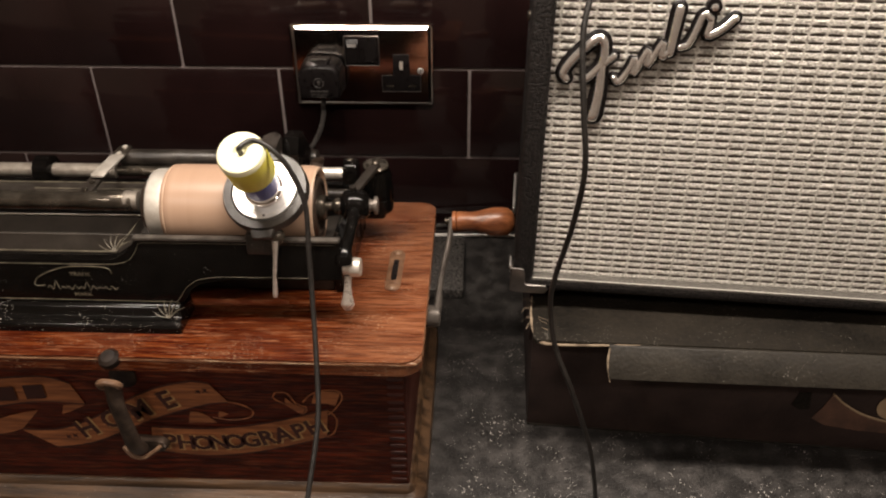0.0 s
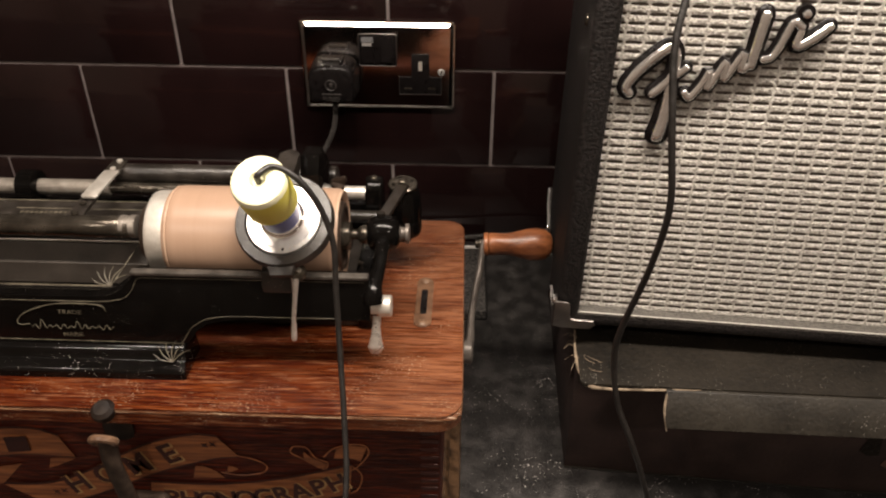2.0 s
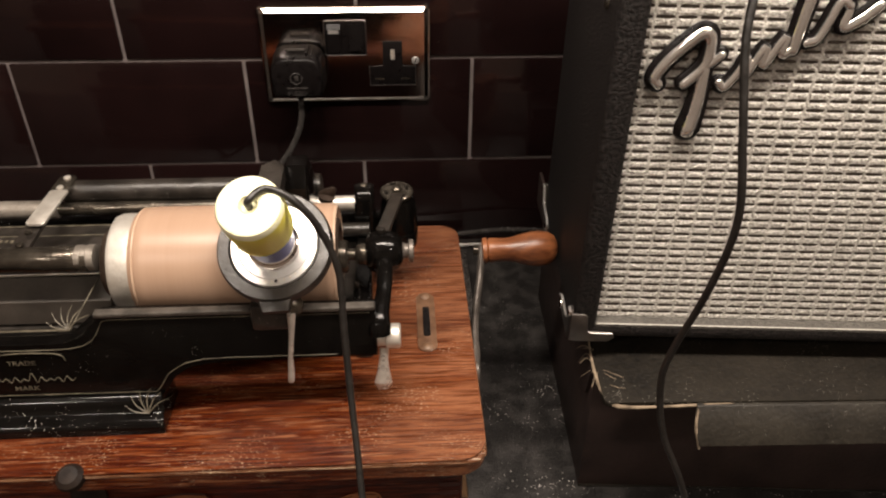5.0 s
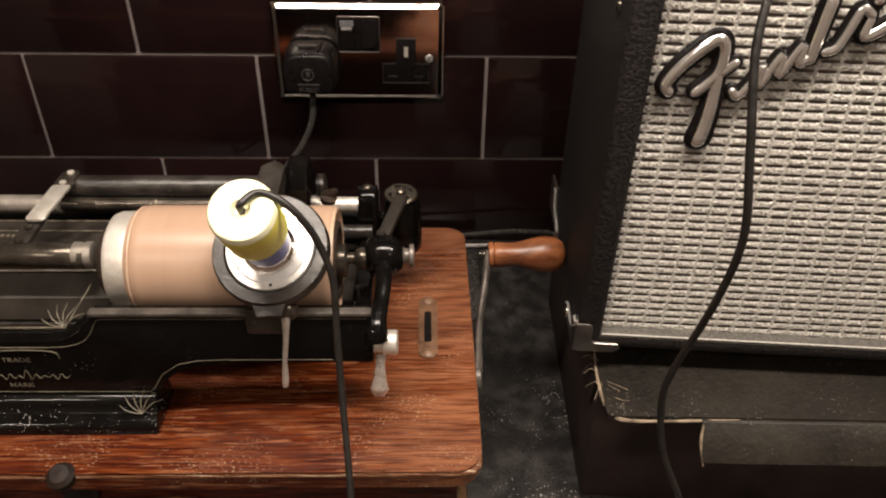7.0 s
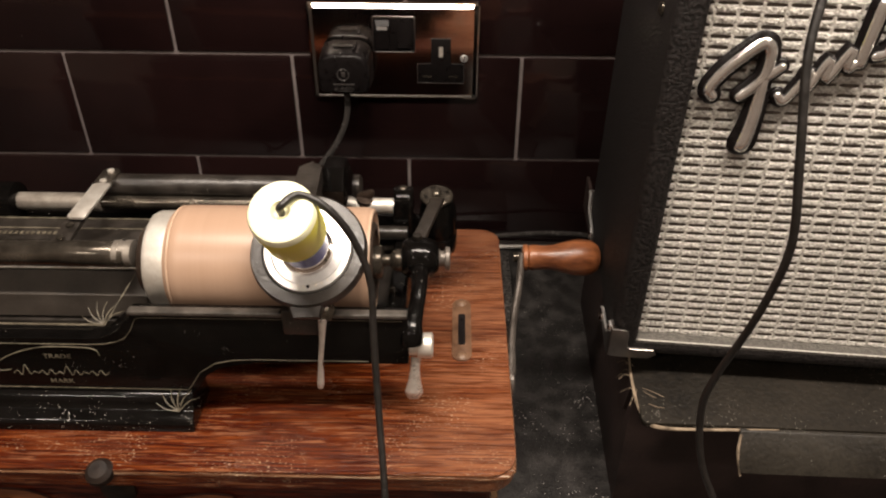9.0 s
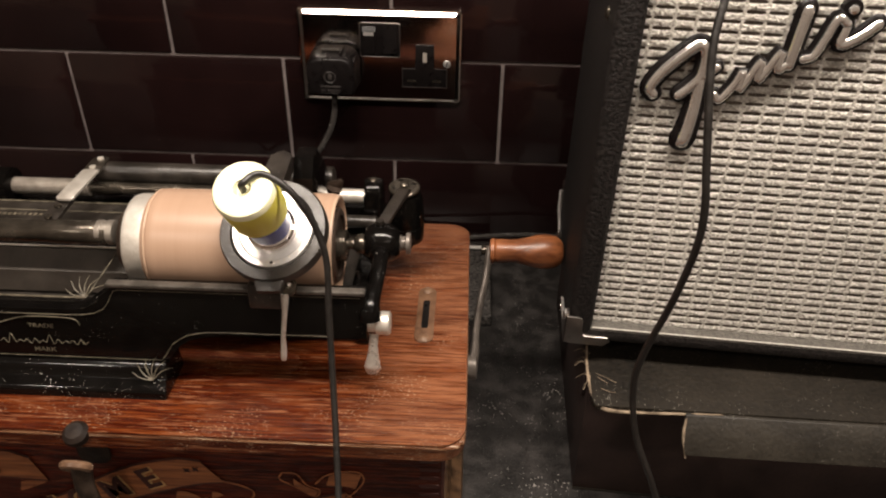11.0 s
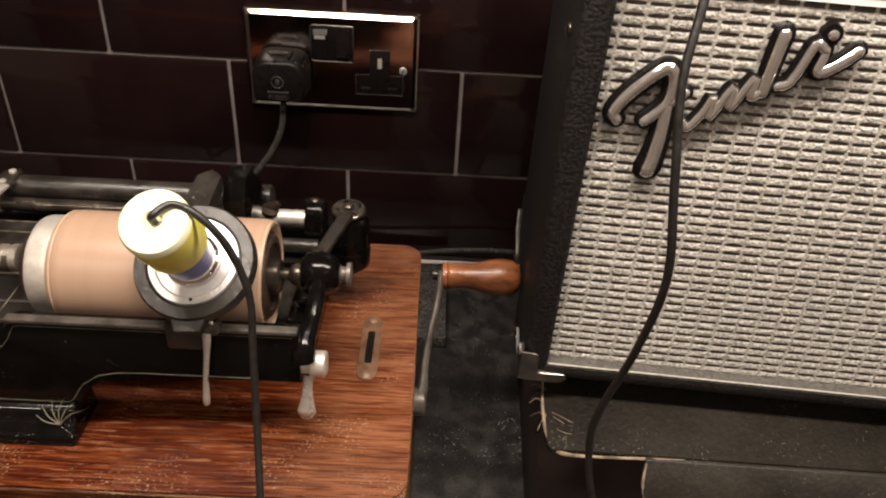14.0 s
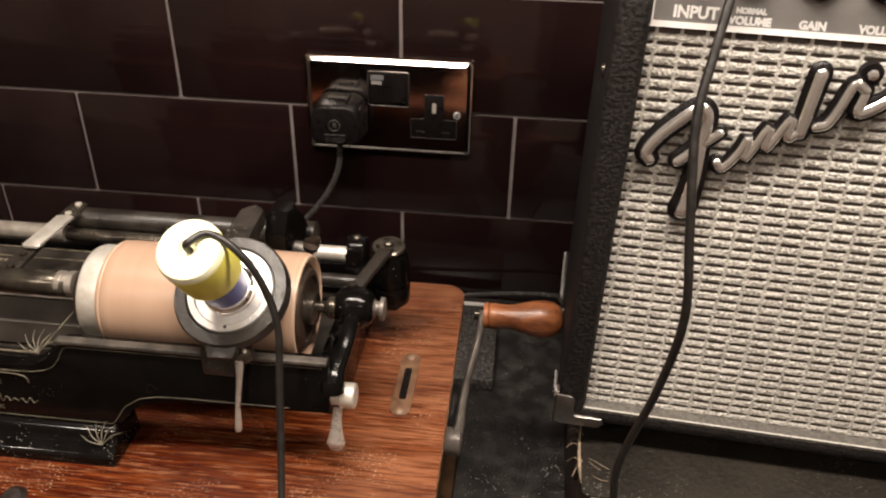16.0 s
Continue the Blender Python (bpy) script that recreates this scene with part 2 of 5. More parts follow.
M_GAP = surface("dark_grille_backing", (0.12, 0.098, 0.080), (0.055, 0.044, 0.037), 0.8, 0, (1, 1, 1), 300, 900, 0.2)
# Ledge vinyl: dust, and light from above put into the grey.
M_LEDGE = surface("top_lit_dusty_vinyl", (0.13, 0.12, 0.105), (0.05, 0.046, 0.04), 0.6, 0, (1, 1, 1), 500, 1200, 0.8)
M_PANEL = surface("dark_grey_panel", (0.27, 0.255, 0.245), (0.22, 0.21, 0.20), 0.4, 0, (1, 1, 1), 80, 900, 0.05)
M_PRINT = surface("white_print", (0.85, 0.84, 0.82), (0.8, 0.78, 0.76), 0.5, 0, (1, 1, 1), 80, 900, 0.0)
M_CARD = surface("worn_black_card", (0.021, 0.0170, 0.0122), (0.0042, 0.0035, 0.0027), 0.55, 0, (1, 1, 1), 22, 420, 0.5, fine_mix=0.45, dust=(420, 0.17, 0.5, (0.3, 0.28, 0.24)), ior=1.24)
# Scuffed lid card with the bent flap's sheen put into a lighter colour.
M_FLAP = surface("scuffed_sheen_card", (0.031, 0.0262, 0.0195), (0.010, 0.0084, 0.0064), 0.5, 0, (1, 1, 1), 30, 420, 0.4, fine_mix=0.4, dust=(420, 0.17, 0.5, (0.3, 0.28, 0.24)), ior=1.4)
M_CARD_DARK = surface("black_card", (0.044, 0.029, 0.0255), (0.022, 0.0148, 0.0135), 0.6, 0, (1, 1, 1), 35, 350, 0.3, ior=1.28)
M_CARD_RAW = surface("torn_brown_card", (0.34, 0.265, 0.185), (0.09, 0.065, 0.043), 0.9, 0, (1, 1, 1), 120, 600, 0.6)
M_PRINT_BROWN = surface("faded_brown_print", (0.13, 0.065, 0.042), (0.045, 0.024, 0.018), 0.6, 0, (1, 1, 1), 60, 400, 0.1)
M_PRINT_TAN = surface("faded_tan_print", (0.4, 0.29, 0.18), (0.25, 0.17, 0.1), 0.6, 0, (1, 1, 1), 60, 400, 0.1)
M_PLASTER = surface("warm_grey_plaster", (0.50, 0.43, 0.37), (0.43, 0.37, 0.31), 0.9, 0, (1, 1, 1), 3, 60, 0.2)
M_CEILING = surface("white_ceiling_paint", (0.78, 0.76, 0.72), (0.72, 0.7, 0.66), 0.9, 0, (1, 1, 1), 3, 60, 0.1)
M_FLOOR = surface("brown_floorboards", (0.24, 0.12, 0.06), (0.12, 0.055, 0.028), 0.45, 0, (1, 12, 1), 3, 40, 0.2)


# ---- mesh makers ----
def V(*a):
    return Vector(a if len(a) > 1 else a[0])


def from_data(verts, faces):
    bm = bmesh.new()
    vs = [bm.verts.new(v) for v in verts]
    for fc in faces:
        bm.faces.new([vs[i] for i in fc])
    return bm


def slab(x0, x1, y0, y1, z0, z1, bevel=0.0, seg=2):
    bm = bmesh.new()
    bmesh.ops.create_cube(bm, size=1.0)
    for v in bm.verts:
        v.co = V(x0 + (v.co.x + 0.5) * (x1 - x0), y0 + (v.co.y + 0.5) * (y1 - y0), z0 + (v.co.z + 0.5) * (z1 - z0))
    if bevel:
        bmesh.ops.bevel(bm, geom=bm.edges[:], offset=bevel, segments=seg, affect="EDGES", profile=0.5)
    return bm


def prism(outline, place, depth, bevel=0.0, seg=2):
    """A flat outline (u, v) given depth along w; place(u, v, w) sets it in the world."""
    n = len(outline)
    area = sum(outline[i][0] * outline[(i + 1) % n][1] - outline[(i + 1) % n][0] * outline[i][1] for i in range(n))
    pts = outline if area > 0 else outline[::-1]
    bm = bmesh.new()
    low = [bm.verts.new((u, v, 0)) for u, v in pts]
    high = [bm.verts.new((u, v, depth)) for u, v in pts]
    bm.faces.new(low[::-1])
    bm.faces.new(high)
    for i in range(n):
        bm.faces.new((low[i], low[(i + 1) % n], high[(i + 1) % n], high[i]))
    if bevel:
        rim = [e for e in bm.edges if abs(e.verts[0].co.z - e.verts[1].co.z) < 1e-9]
        bmesh.ops.bevel(bm, geom=rim, offset=bevel, segments=seg, affect="EDGES", profile=0.5)
    for v in bm.verts:
        v.co = V(place(*v.co))
    bmesh.ops.recalc_face_normals(bm, faces=bm.faces[:])
    return bm


def rounded(u0, u1, v0, v1, r, seg=6):
    pts = []
    for cu, cv, a0 in ((u1 - r, v1 - r, 0), (u0 + r, v1 - r, 90), (u0 + r, v0 + r, 180), (u1 - r, v0 + r, 270)):
        for k in range(seg + 1):
            a = radians(a0 + 90 * k / seg)
            pts.append((cu + r * math.cos(a), cv + r * math.sin(a)))
    return pts


def smooth_path(points, steps=8):
    p = [V(q) for q in points]
    p = [2 * p[0] - p[1]] + p + [2 * p[-1] - p[-2]]
    out = []
    for i in range(1, len(p) - 2):
        for k in range(steps):
            t = k / steps
            a, b, c, d = p[i - 1:i + 3]
            out.append(0.5 * (2 * b + (c - a) * t + (2 * a - 5 * b + 4 * c - d) * t * t + (3 * b - a - 3 * c + d) * t ** 3))
    return out + [p[-2]]


def tube(points, radius, n=10, steps=8, squash=None, dome=False):
    """A round bar through the points. radius: one number or one for each point; squash: (axis, factor) flattens it."""
    path = smooth_path(points, steps) if steps else [V(q) for q in points]
    m = len(path)
    rad = (lambda i: radius) if not isinstance(radius, (list, tuple)) else (lambda i: float(np.interp(i / (m - 1) * (len(radius) - 1), range(len(radius)), radius)))
    scale = [1.0] * m
    if dome:
        r0, r1 = rad(0), rad(m - 1)
        d0, d1 = (path[0] - path[1]).normalized(), (path[-1] - path[-2]).normalized()
        lead_in = [path[0] + d0 * r0 * math.sin(radians(a)) for a in (85, 60, 30)]
        lead_out = [path[-1] + d1 * r1 * math.sin(radians(a)) for a in (30, 60, 85)]
        inner = rad
        path, m0 = lead_in + path + lead_out, m
        m += 6
        scale = [math.cos(radians(a)) for a in (85, 60, 30)] + scale + [math.cos(radians(a)) for a in (30, 60, 85)]
        rad = lambda i: inner(min(max(i - 3, 0), m0 - 1)) * scale[i]
    verts, faces = [], []
    side = None
    for i, q in enumerate(path):
        d = (path[min(i + 1, m - 1)] - path[max(i - 1, 0)]).normalized()
        if side is None:
            side = d.orthogonal().normalized()
        side = (side - d * side.dot(d)).normalized()
        up = d.cross(side)
        for k in range(n):
            a = 2 * math.pi * k / n
            off = rad(i) * (math.cos(a) * side + math.sin(a) * up)
            if squash:
                ax = V(squash[0]).normalized()
                off -= ax * off.dot(ax) * (1 - squash[1])
            verts.append(q + off)
    for i in range(m - 1):
        for k in range(n):
            faces.append((i * n + k, i * n + (k + 1) % n, (i + 1) * n + (k + 1) % n, (i + 1) * n + k))
    faces += [tuple(range(n))[::-1], tuple(range((m - 1) * n, m * n))]
    return from_data(verts, faces)


def lathe(start, way, profile, n=32):
    """Turns (distance along the axis, radius) pairs about the axis from start along way."""
    d = V(way).normalized()
    s = d.orthogonal().normalized()
    u = d.cross(s)
    verts, faces = [], []
    for h, r in profile:
        for k in range(n):
            a = 2 * math.pi * k / n
            verts.append(V(start) + d * h + max(r, 1e-5) * (math.cos(a) * s + math.sin(a) * u))
    m = len(profile)
    for i in range(m - 1):
        for k in range(n):
            faces.append((i * n + k, i * n + (k + 1) % n, (i + 1) * n + (k + 1) % n, (i + 1) * n + k))
    faces += [tuple(range(n))[::-1], tuple(range((m - 1) * n, m * n))]
    bm = from_data(verts, faces)
    bmesh.ops.recalc_face_normals(bm, faces=bm.faces[:])
    return bm


def join(*bms):
    out = bmesh.new()
    for bm in bms:
        me = bpy.data.meshes.new("t")
        bm.to_mesh(me)
        out.from_mesh(me)
        bm.free()
        bpy.data.meshes.remove(me)
    return out


def mesh_of(name, bm, material, angle=35):
    me = bpy.data.meshes.new(name)
    bm.to_mesh(me)
    bm.free()
    me.materials.append(material)
    me.shade_smooth()
    me.set_sharp_from_angle(angle=radians(angle))
    return me


def part(name, bm, material, parent=None, label="", angle=35):
    """ONE mesh object in world places, under its thing or part."""
    ob = new(name, mesh_of(name, bm, material, angle))
    if parent:
        ob.parent = parent
        top = parent
        while top.parent:
            top = top.parent
        if parent == top:
            ob.matrix_parent_inverse = top.matrix_basis.inverted()
    if label:
        ob["label"] = label
    return ob


def thing(name, base, label, category, group="", kind=""):
    ob = new(name)
    ob.empty_display_size = 0.02
    ob.matrix_basis = base if isinstance(base, Matrix) else Matrix.Translation(base)
    return tagged(ob, label, category, group, kind)


def lettering(text, size, place, bold=0.0, align="CENTER"):
    """Flat letters in the built-in font; place(u, v) sets them on a surface."""
    cu = bpy.data.curves.new("t", "FONT")
    cu.body, cu.size, cu.align_x, cu.offset, cu.resolution_u = text, size, align, bold, 3
    ob = bpy.data.objects.new("t", cu)
    scene.collection.objects.link(ob)
    me = bpy.data.meshes.new_from_object(ob.evaluated_get(bpy.context.evaluated_depsgraph_get()))
    bpy.data.objects.remove(ob)
    bpy.data.curves.remove(cu)
    bm = bmesh.new()
    bm.from_mesh(me)
    bpy.data.meshes.remove(me)
    for v in bm.verts:
        v.co = V(place(v.co.x, v.co.y))
    return bm


# ---- the room ----
def structure(name, bm, material, label):
    return tagged(part(name, bm, material), label, "structure", kind="structure")


PITCH, ROW, GAP = 0.2025, 0.1012, 0.003
wall_north = structure("wall_north", slab(-1.9, 1.9, 0.0025, 0.12, -0.9, 1.6), M_GROUT, "wall behind the worktop, set with black tiles in grey grout")
structure("wall_south", slab(-1.9, 1.9, -2.62, -2.5, -0.9, 1.6), M_PLASTER, "plain warm grey plastered wall")
structure("wall_east", slab(1.9, 2.02, -2.5, 0.0025, -0.9, 1.6), M_PLASTER, "plain warm grey plastered wall")
structure("wall_west", slab(-2.02, -1.9, -2.5, 0.0025, -0.9, 1.6), M_PLASTER, "plain warm grey plastered wall")
structure("floor", slab(-2.02, 2.02, -2.62, 0.12, -1.0, -0.9), M_FLOOR, "brown wooden floor")
structure("ceiling", slab(-2.02, 2.02, -2.62, 0.12, 1.6, 1.7), M_CEILING, "plain white painted ceiling")
structure("trim", tube([(-1.2, -0.0015, 0.0005), (0, -0.0015, 0.0005), (1.2, -0.0015, 0.0005)], 0.0024, 8, 0), M_SEAL, "thin pale sealant bead where tiles meet the worktop")

worktop = tagged(part("worktop", join(slab(-1.3, 1.3, -0.62, -0.0005, -0.04, 0.0, 0.002)), M_WORKTOP), "dusty black slate-look worktop with scattered specks", "worktop")

# ---- wall socket and plug ----
SX, SZ, SY = -0.2545, 0.163, 0.0


def on_plate(u, v, w):
    return (SX + u, SY - w, SZ + v)


socket = thing("wall_socket", (SX + 0.073, 0, SZ), "polished chrome double wall socket with black inserts on the tiles", "socket")
plate = part("plate", prism(rounded(0, 0.146, 0, 0.086, 0.003), on_plate, 0.0045, 0.0012), M_CHROME, socket, "mirror-polished chrome plate")
# raised field with sloping sides
outer, inner = rounded(0.0015, 0.1445, 0.0015, 0.0845, 0.003), rounded(0.0046, 0.1414, 0.0046, 0.0814, 0.002)
nv = len(outer)
field = from_data([on_plate(u, v, 0.0044) for u, v in outer] + [on_plate(u, v, 0.0066) for u, v in inner],
                  [(i, (i + 1) % nv, nv + (i + 1) % nv, nv + i) for i in range(nv)] + [tuple(range(nv, 2 * nv))])
bmesh.ops.recalc_face_normals(field, faces=field.faces[:])
part("raised_face", field, M_CHROME, plate, angle=20)


def on_insert(u, v, w):
    return on_plate(u, v, w - 0.0024)


def outline_bar(u0, u1, v0, v1, w, r):
    pts = [on_insert(u, v, w) for u, v in rounded(u0, u1, v0, v1, 0.0015, 3)]
    return tube(pts + pts[:2], r, 6, 0)


sw = part("switch", prism(rounded(0.0555, 0.091, 0.044, 0.074, 0.0015), on_insert, 0.0100, 0.0006), M_BLACK, socket, "black switch insert")
part("switch_frame", outline_bar(0.0555, 0.091, 0.044, 0.074, 0.0098, 0.0006), M_GUARD, sw)
rock = from_data([on_insert(u, v, w - 0.0016) for u, v, w in ((0.058, 0.047, 0.0116), (0.0695, 0.047, 0.0116), (0.0695, 0.0715, 0.0116), (0.058, 0.0715, 0.0116),
                                          (0.058, 0.047, 0.0128), (0.0695, 0.047, 0.0128), (0.0695, 0.0675, 0.0142), (0.058, 0.0675, 0.0142))],
                 [(0, 1, 5, 4), (1, 2, 6, 5), (2, 3, 7, 6), (3, 0, 4, 7), (4, 5, 6, 7)])
bmesh.ops.recalc_face_normals(rock, faces=rock.faces[:])
part("rocker", rock, M_BLACK, sw)
rock = from_data([on_insert(u, v, w - 0.0016) for u, v, w in ((0.0765, 0.047, 0.0116), (0.088, 0.047, 0.0116), (0.088, 0.0715, 0.0116), (0.0765, 0.0715, 0.0116),
                                          (0.0765, 0.049, 0.0142), (0.088, 0.049, 0.0142), (0.088, 0.0715, 0.0124), (0.0765, 0.0715, 0.0124))],
                 [(0, 1, 5, 4), (1, 2, 6, 5), (2, 3, 7, 6), (3, 0, 4, 7), (4, 5, 6, 7)])
bmesh.ops.recalc_face_normals(rock, faces=rock.faces[:])
part("rocker", rock, M_BLACK, sw)
part("rocker_label", prism([(0.059, 0.064), (0.068, 0.064), (0.068, 0.067), (0.059, 0.067)], lambda u, v, w: on_insert(u, v, w + 0.0126), 0.0003), M_PANEL, sw)
tee = [(0.0930, 0.0165), (0.1335, 0.0165), (0.1335, 0.0335), (0.1220, 0.0335), (0.1220, 0.0560), (0.1050, 0.0560), (0.1050, 0.0335), (0.0930, 0.0335)]
outlet = part("outlet", prism(tee, on_insert, 0.0103, 0.0003), M_BLACK, socket, "black three-pin outlet")
bars = [on_insert(u, v, 0.0103) for u, v in ((0.0930, 0.0335), (0.0930, 0.0165), (0.1335, 0.0165), (0.1335, 0.0335))]
part("outlet_edge", tube(bars, 0.0005, 6, 0), M_GUARD, outlet)
for u0, u1, v0, v1 in ((0.0975, 0.1055, 0.0215, 0.0233), (0.1205, 0.1285, 0.0215, 0.0233), (0.1117, 0.1153, 0.0400, 0.0490)):
    part("pin_slot", prism([(u0, v0), (u1, v0), (u1, v1), (u0, v1)], lambda u, v, w: on_insert(u, v, w + 0.0100), 0.0006), M_STEEL if v1 - v0 < 0.005 else M_NICKEL, outlet)
screw = part("screw", lathe(on_plate(0.1335, 0.0385, 0.0060), (0, -1, 0), [(0, 0.0034), (0.0012, 0.0034), (0.0018, 0.0024), (0.0018, 0)], 20), M_ALLOY, socket)
part("screw_slot", prism([(-0.0024, -0.0004), (0.0024, -0.0004), (0.0024, 0.0004), (-0.0024, 0.0004)], lambda u, v, w: on_plate(0.1335 + 0.3 * u - v, 0.0385 + u, 0.0077 + w), 0.0003), M_BLACK, screw)

plug = thing("power_plug", (-0.2215, -0.012, 0.19), "black three-pin plug pushed into the chrome socket", "plug")
PX, PZ = -0.2215, 0.2015


def on_plug(u, v, w):
    k = 0.95 - 0.10 * max(0.0, (w - 0.012)) / 0.03
    return (PX + u * k, -0.0096 - w, PZ + (v + 0.004) * k - 0.004)


body = [(-0.0215, -0.0195), (0.0215, -0.0195), (0.0235, -0.0165), (0.0235, 0.004), (0.0225, 0.0105), (0.0185, 0.0160), (0.012, 0.0185), (-0.012, 0.0185), (-0.0185, 0.0160), (-0.0225, 0.0105), (-0.0235, 0.004), (-0.0235, -0.0165)]
plug_body = part("plug_body", prism(body, on_plug, 0.034, 0.0035, 3), M_BLACK, plug)
for i in range(4):
    part("grip_rib", slab(PX + 0.008 + 0.0035 * i, PX + 0.0102 + 0.0035 * i, -0.038 + 0.0005 * i, -0.016, PZ + 0.0140 - 0.002 * i, PZ + 0.0190 - 0.0026 * i, 0.0008), M_BLACK, plug_body)
part("grip_slot", prism(rounded(-0.0085, 0.0085, -0.0025, 0.0025, 0.002), lambda u, v, w: (PX - 0.001 + u, -0.027 + v, PZ + 0.0176 + w), 0.0008), M_GREY_CABLE, plug_body)
ring = [(PX + 0.0048 * math.cos(a), -0.0443, PZ - 0.001 + 0.0048 * math.sin(a)) for a in np.linspace(0, 2 * math.pi, 25)]
part("moulded_ring", tube(ring, 0.0005, 5, 0), M_GREY_CABLE, plug_body)
part("moulded_mark", slab(PX - 0.0018, PX + 0.0018, -0.0443, -0.0432, PZ - 0.0035, PZ + 0.0015, 0.0006), M_GREY_CABLE, plug_body)
part("moulded_bar", slab(PX - 0.009, PX + 0.009, -0.0441, -0.0433, PZ - 0.0106, PZ - 0.009, 0.0003), M_GREY_CABLE, plug_body)
part("moulded_word", lettering("FUSED", 0.0056, lambda u, v: (PX + u, -0.0440, PZ - 0.0160 + v), 0.0001), M_GREY_CABLE, plug_body)
part("cord", tube([(PX, -0.026, 0.186), (PX, -0.028, 0.172), (-0.2228, -0.031, 0.157), (-0.2285, -0.034, 0.141), (-0.2400, -0.038, 0.123), (-0.2600, -0.044, 0.099), (-0.2830, -0.058, 0.062), (-0.3000, -0.090, 0.020), (-0.3120, -0.130, 0.0035), (-0.3300, -0.150, 0.003)], 0.0027, 10), M_GREY_CABLE, plug,
     "grey-black mains cord")
part("cord_sleeve", lathe((PX, -0.026, 0.186), (0, 0, -1), [(0, 0.005), (0.004, 0.005), (0.008, 0.0038), (0.008, 0.003)], 14), M_BLACK, plug)

wall_cable = tagged(part("loose_cable", tube([(-0.30, -0.03, 0.0045), (-0.2, -0.028, 0.012), (-0.12, -0.022, 0.022), (-0.07, -0.02, 0.028), (-0.03, -0.02, 0.0305), (0.01, -0.02, 0.027), (0.06, -0.024, 0.014), (0.12, -0.03, 0.004)], 0.0024, 8), M_GREY_CABLE),
                    "thin dark cable running along the foot of the tiled wall", "cable")
tagged(part("stone_slab", slab(-0.25, -0.073, -0.131, -0.022, 0.0, 0.011, 0.001), M_GRANITE), "small speckled black granite slab lying on the worktop", "slab")

# ---- phonograph ----
XR, XL = -0.0965, -0.528
phono = thing("phonograph", (-0.31, -0.295, 0), "antique phonograph in a stained oak case with black iron works", "phonograph")


def flat(z):
    return lambda u, v, w: (u, v, z + w)


part("cabinet_top", prism(rounded(XL, XR, -0.4035, -0.1875, 0.014, 10), flat(0.1315), 0.0115, 0.0042, 3), M_OAK, phono, "worn stained oak top board")
part("worn_edge", tube([(XL + 0.01, -0.4023, 0.1402), (-0.20, -0.4024, 0.1405), (XR - 0.014, -0.4022, 0.1402), (XR - 0.0042, -0.3978, 0.1403), (XR - 0.0012, -0.389, 0.1403), (XR - 0.0010, -0.30, 0.1404), (XR - 0.0012, -0.203, 0.1402)], 0.0016, 8, 8), M_OAK_PALE, phono, "rubbed pale edge of the top board")
case = part("cabinet_case", prism(rounded(XL + 0.011, XR - 0.0115, -0.3960, -0.1970, 0.002, 2), flat(0.012), 0.120), M_OAK_CASE, phono, "varnished oak case, darkened for shade, with a faded gold banner")
# ogee plinth: rings of a swept profile
prof = [(-0.004, 0.0225), (0.0015, 0.0225), (0.0035, 0.0205), (0.0042, 0.0165), (0.0075, 0.0135), (0.0115, 0.0110), (0.0125, 0.0075), (0.0125, 0.0), (-0.004, 0.0)]
rings = [[(u, v, z) for u, v in rounded(XL + 0.011 - o, XR - 0.0115 + o, -0.3960 - o, -0.1970 + o, max(0.003 + o, 0.001), 5)] for o, z in prof]
k = len(rings[0])
vs = [p for rg in rings for p in rg]
fs = [(i * k + j, i * k + (j + 1) % k, (i + 1) * k + (j + 1) % k, (i + 1) * k + j) for i in range(len(rings) - 1) for j in range(k)]
plinth = from_data(vs, fs)
bmesh.ops.recalc_face_normals(plinth, faces=plinth.faces[:])
part("base_moulding", plinth, M_OAK_WORN, phono, "worn grey-brown oak base moulding")
# corner joints of the case
for i in range(15):
    z = 0.026 + i * 0.0068
    part("corner_finger", prism(rounded(-0.1205, -0.1095, z, z + 0.0028, 0.0012, 2), lambda u, v, w: (u, -0.3955 - w, v), 0.0009, 0.0003), M_DECAL_DARK, case)

# banner transfers on the front
FY = -0.3964


def on_front(lift):
    return lambda u, v, w=0.0: (u, FY - lift - w, v)


def ribbon(low, high, material, name, lift, label=""):
    """A band between two smooth lines on the case front."""
    a, b = smooth_path([(x, 0, z) for x, z in low], 6), smooth_path([(x, 0, z) for x, z in high], 6)
    n = min(len(a), len(b))
    verts = [on_front(lift)(p.x, p.z) for p in a[:n]] + [on_front(lift)(p.x, p.z) for p in b[:n]]
    return part(name, from_data(verts, [(i, i + 1, n + i + 1, n + i) for i in range(n - 1)]), material, case, label)


def banner(low, high, lift, label=""):
    grow = lambda pts, d: [(x, z + d) for x, z in pts]
    ribbon(grow(low, -0.0015), grow(high, 0.0015), M_DECAL_DARK, "banner_outline", lift)
    ribbon(low, high, M_DECAL, "banner", lift + 0.0003, label)


low_p, high_p = [(-0.2906, 0.0525), (-0.2665, 0.0495), (-0.2426, 0.0490), (-0.2070, 0.0555), (-0.1640, 0.0695)], [(-0.2870, 0.0745), (-0.2630, 0.0735), (-0.2390, 0.0745), (-0.2030, 0.0810), (-0.1615, 0.0945)]
banner(low_p, high_p, 0.0004, "faded gold ribbon with dark lettering")
low_h, high_h = [(-0.3591, 0.0535), (-0.3360, 0.0580), (-0.3138, 0.0675), (-0.2800, 0.0850), (-0.2460, 0.0975), (-0.2290, 0.1005)], [(-0.3802, 0.0692), (-0.3540, 0.0705), (-0.3282, 0.0805), (-0.2857, 0.1065), (-0.2560, 0.1165), (-0.2400, 0.1160)]
banner(low_h, high_h, 0.0008, "faded gold ribbon with dark lettering")
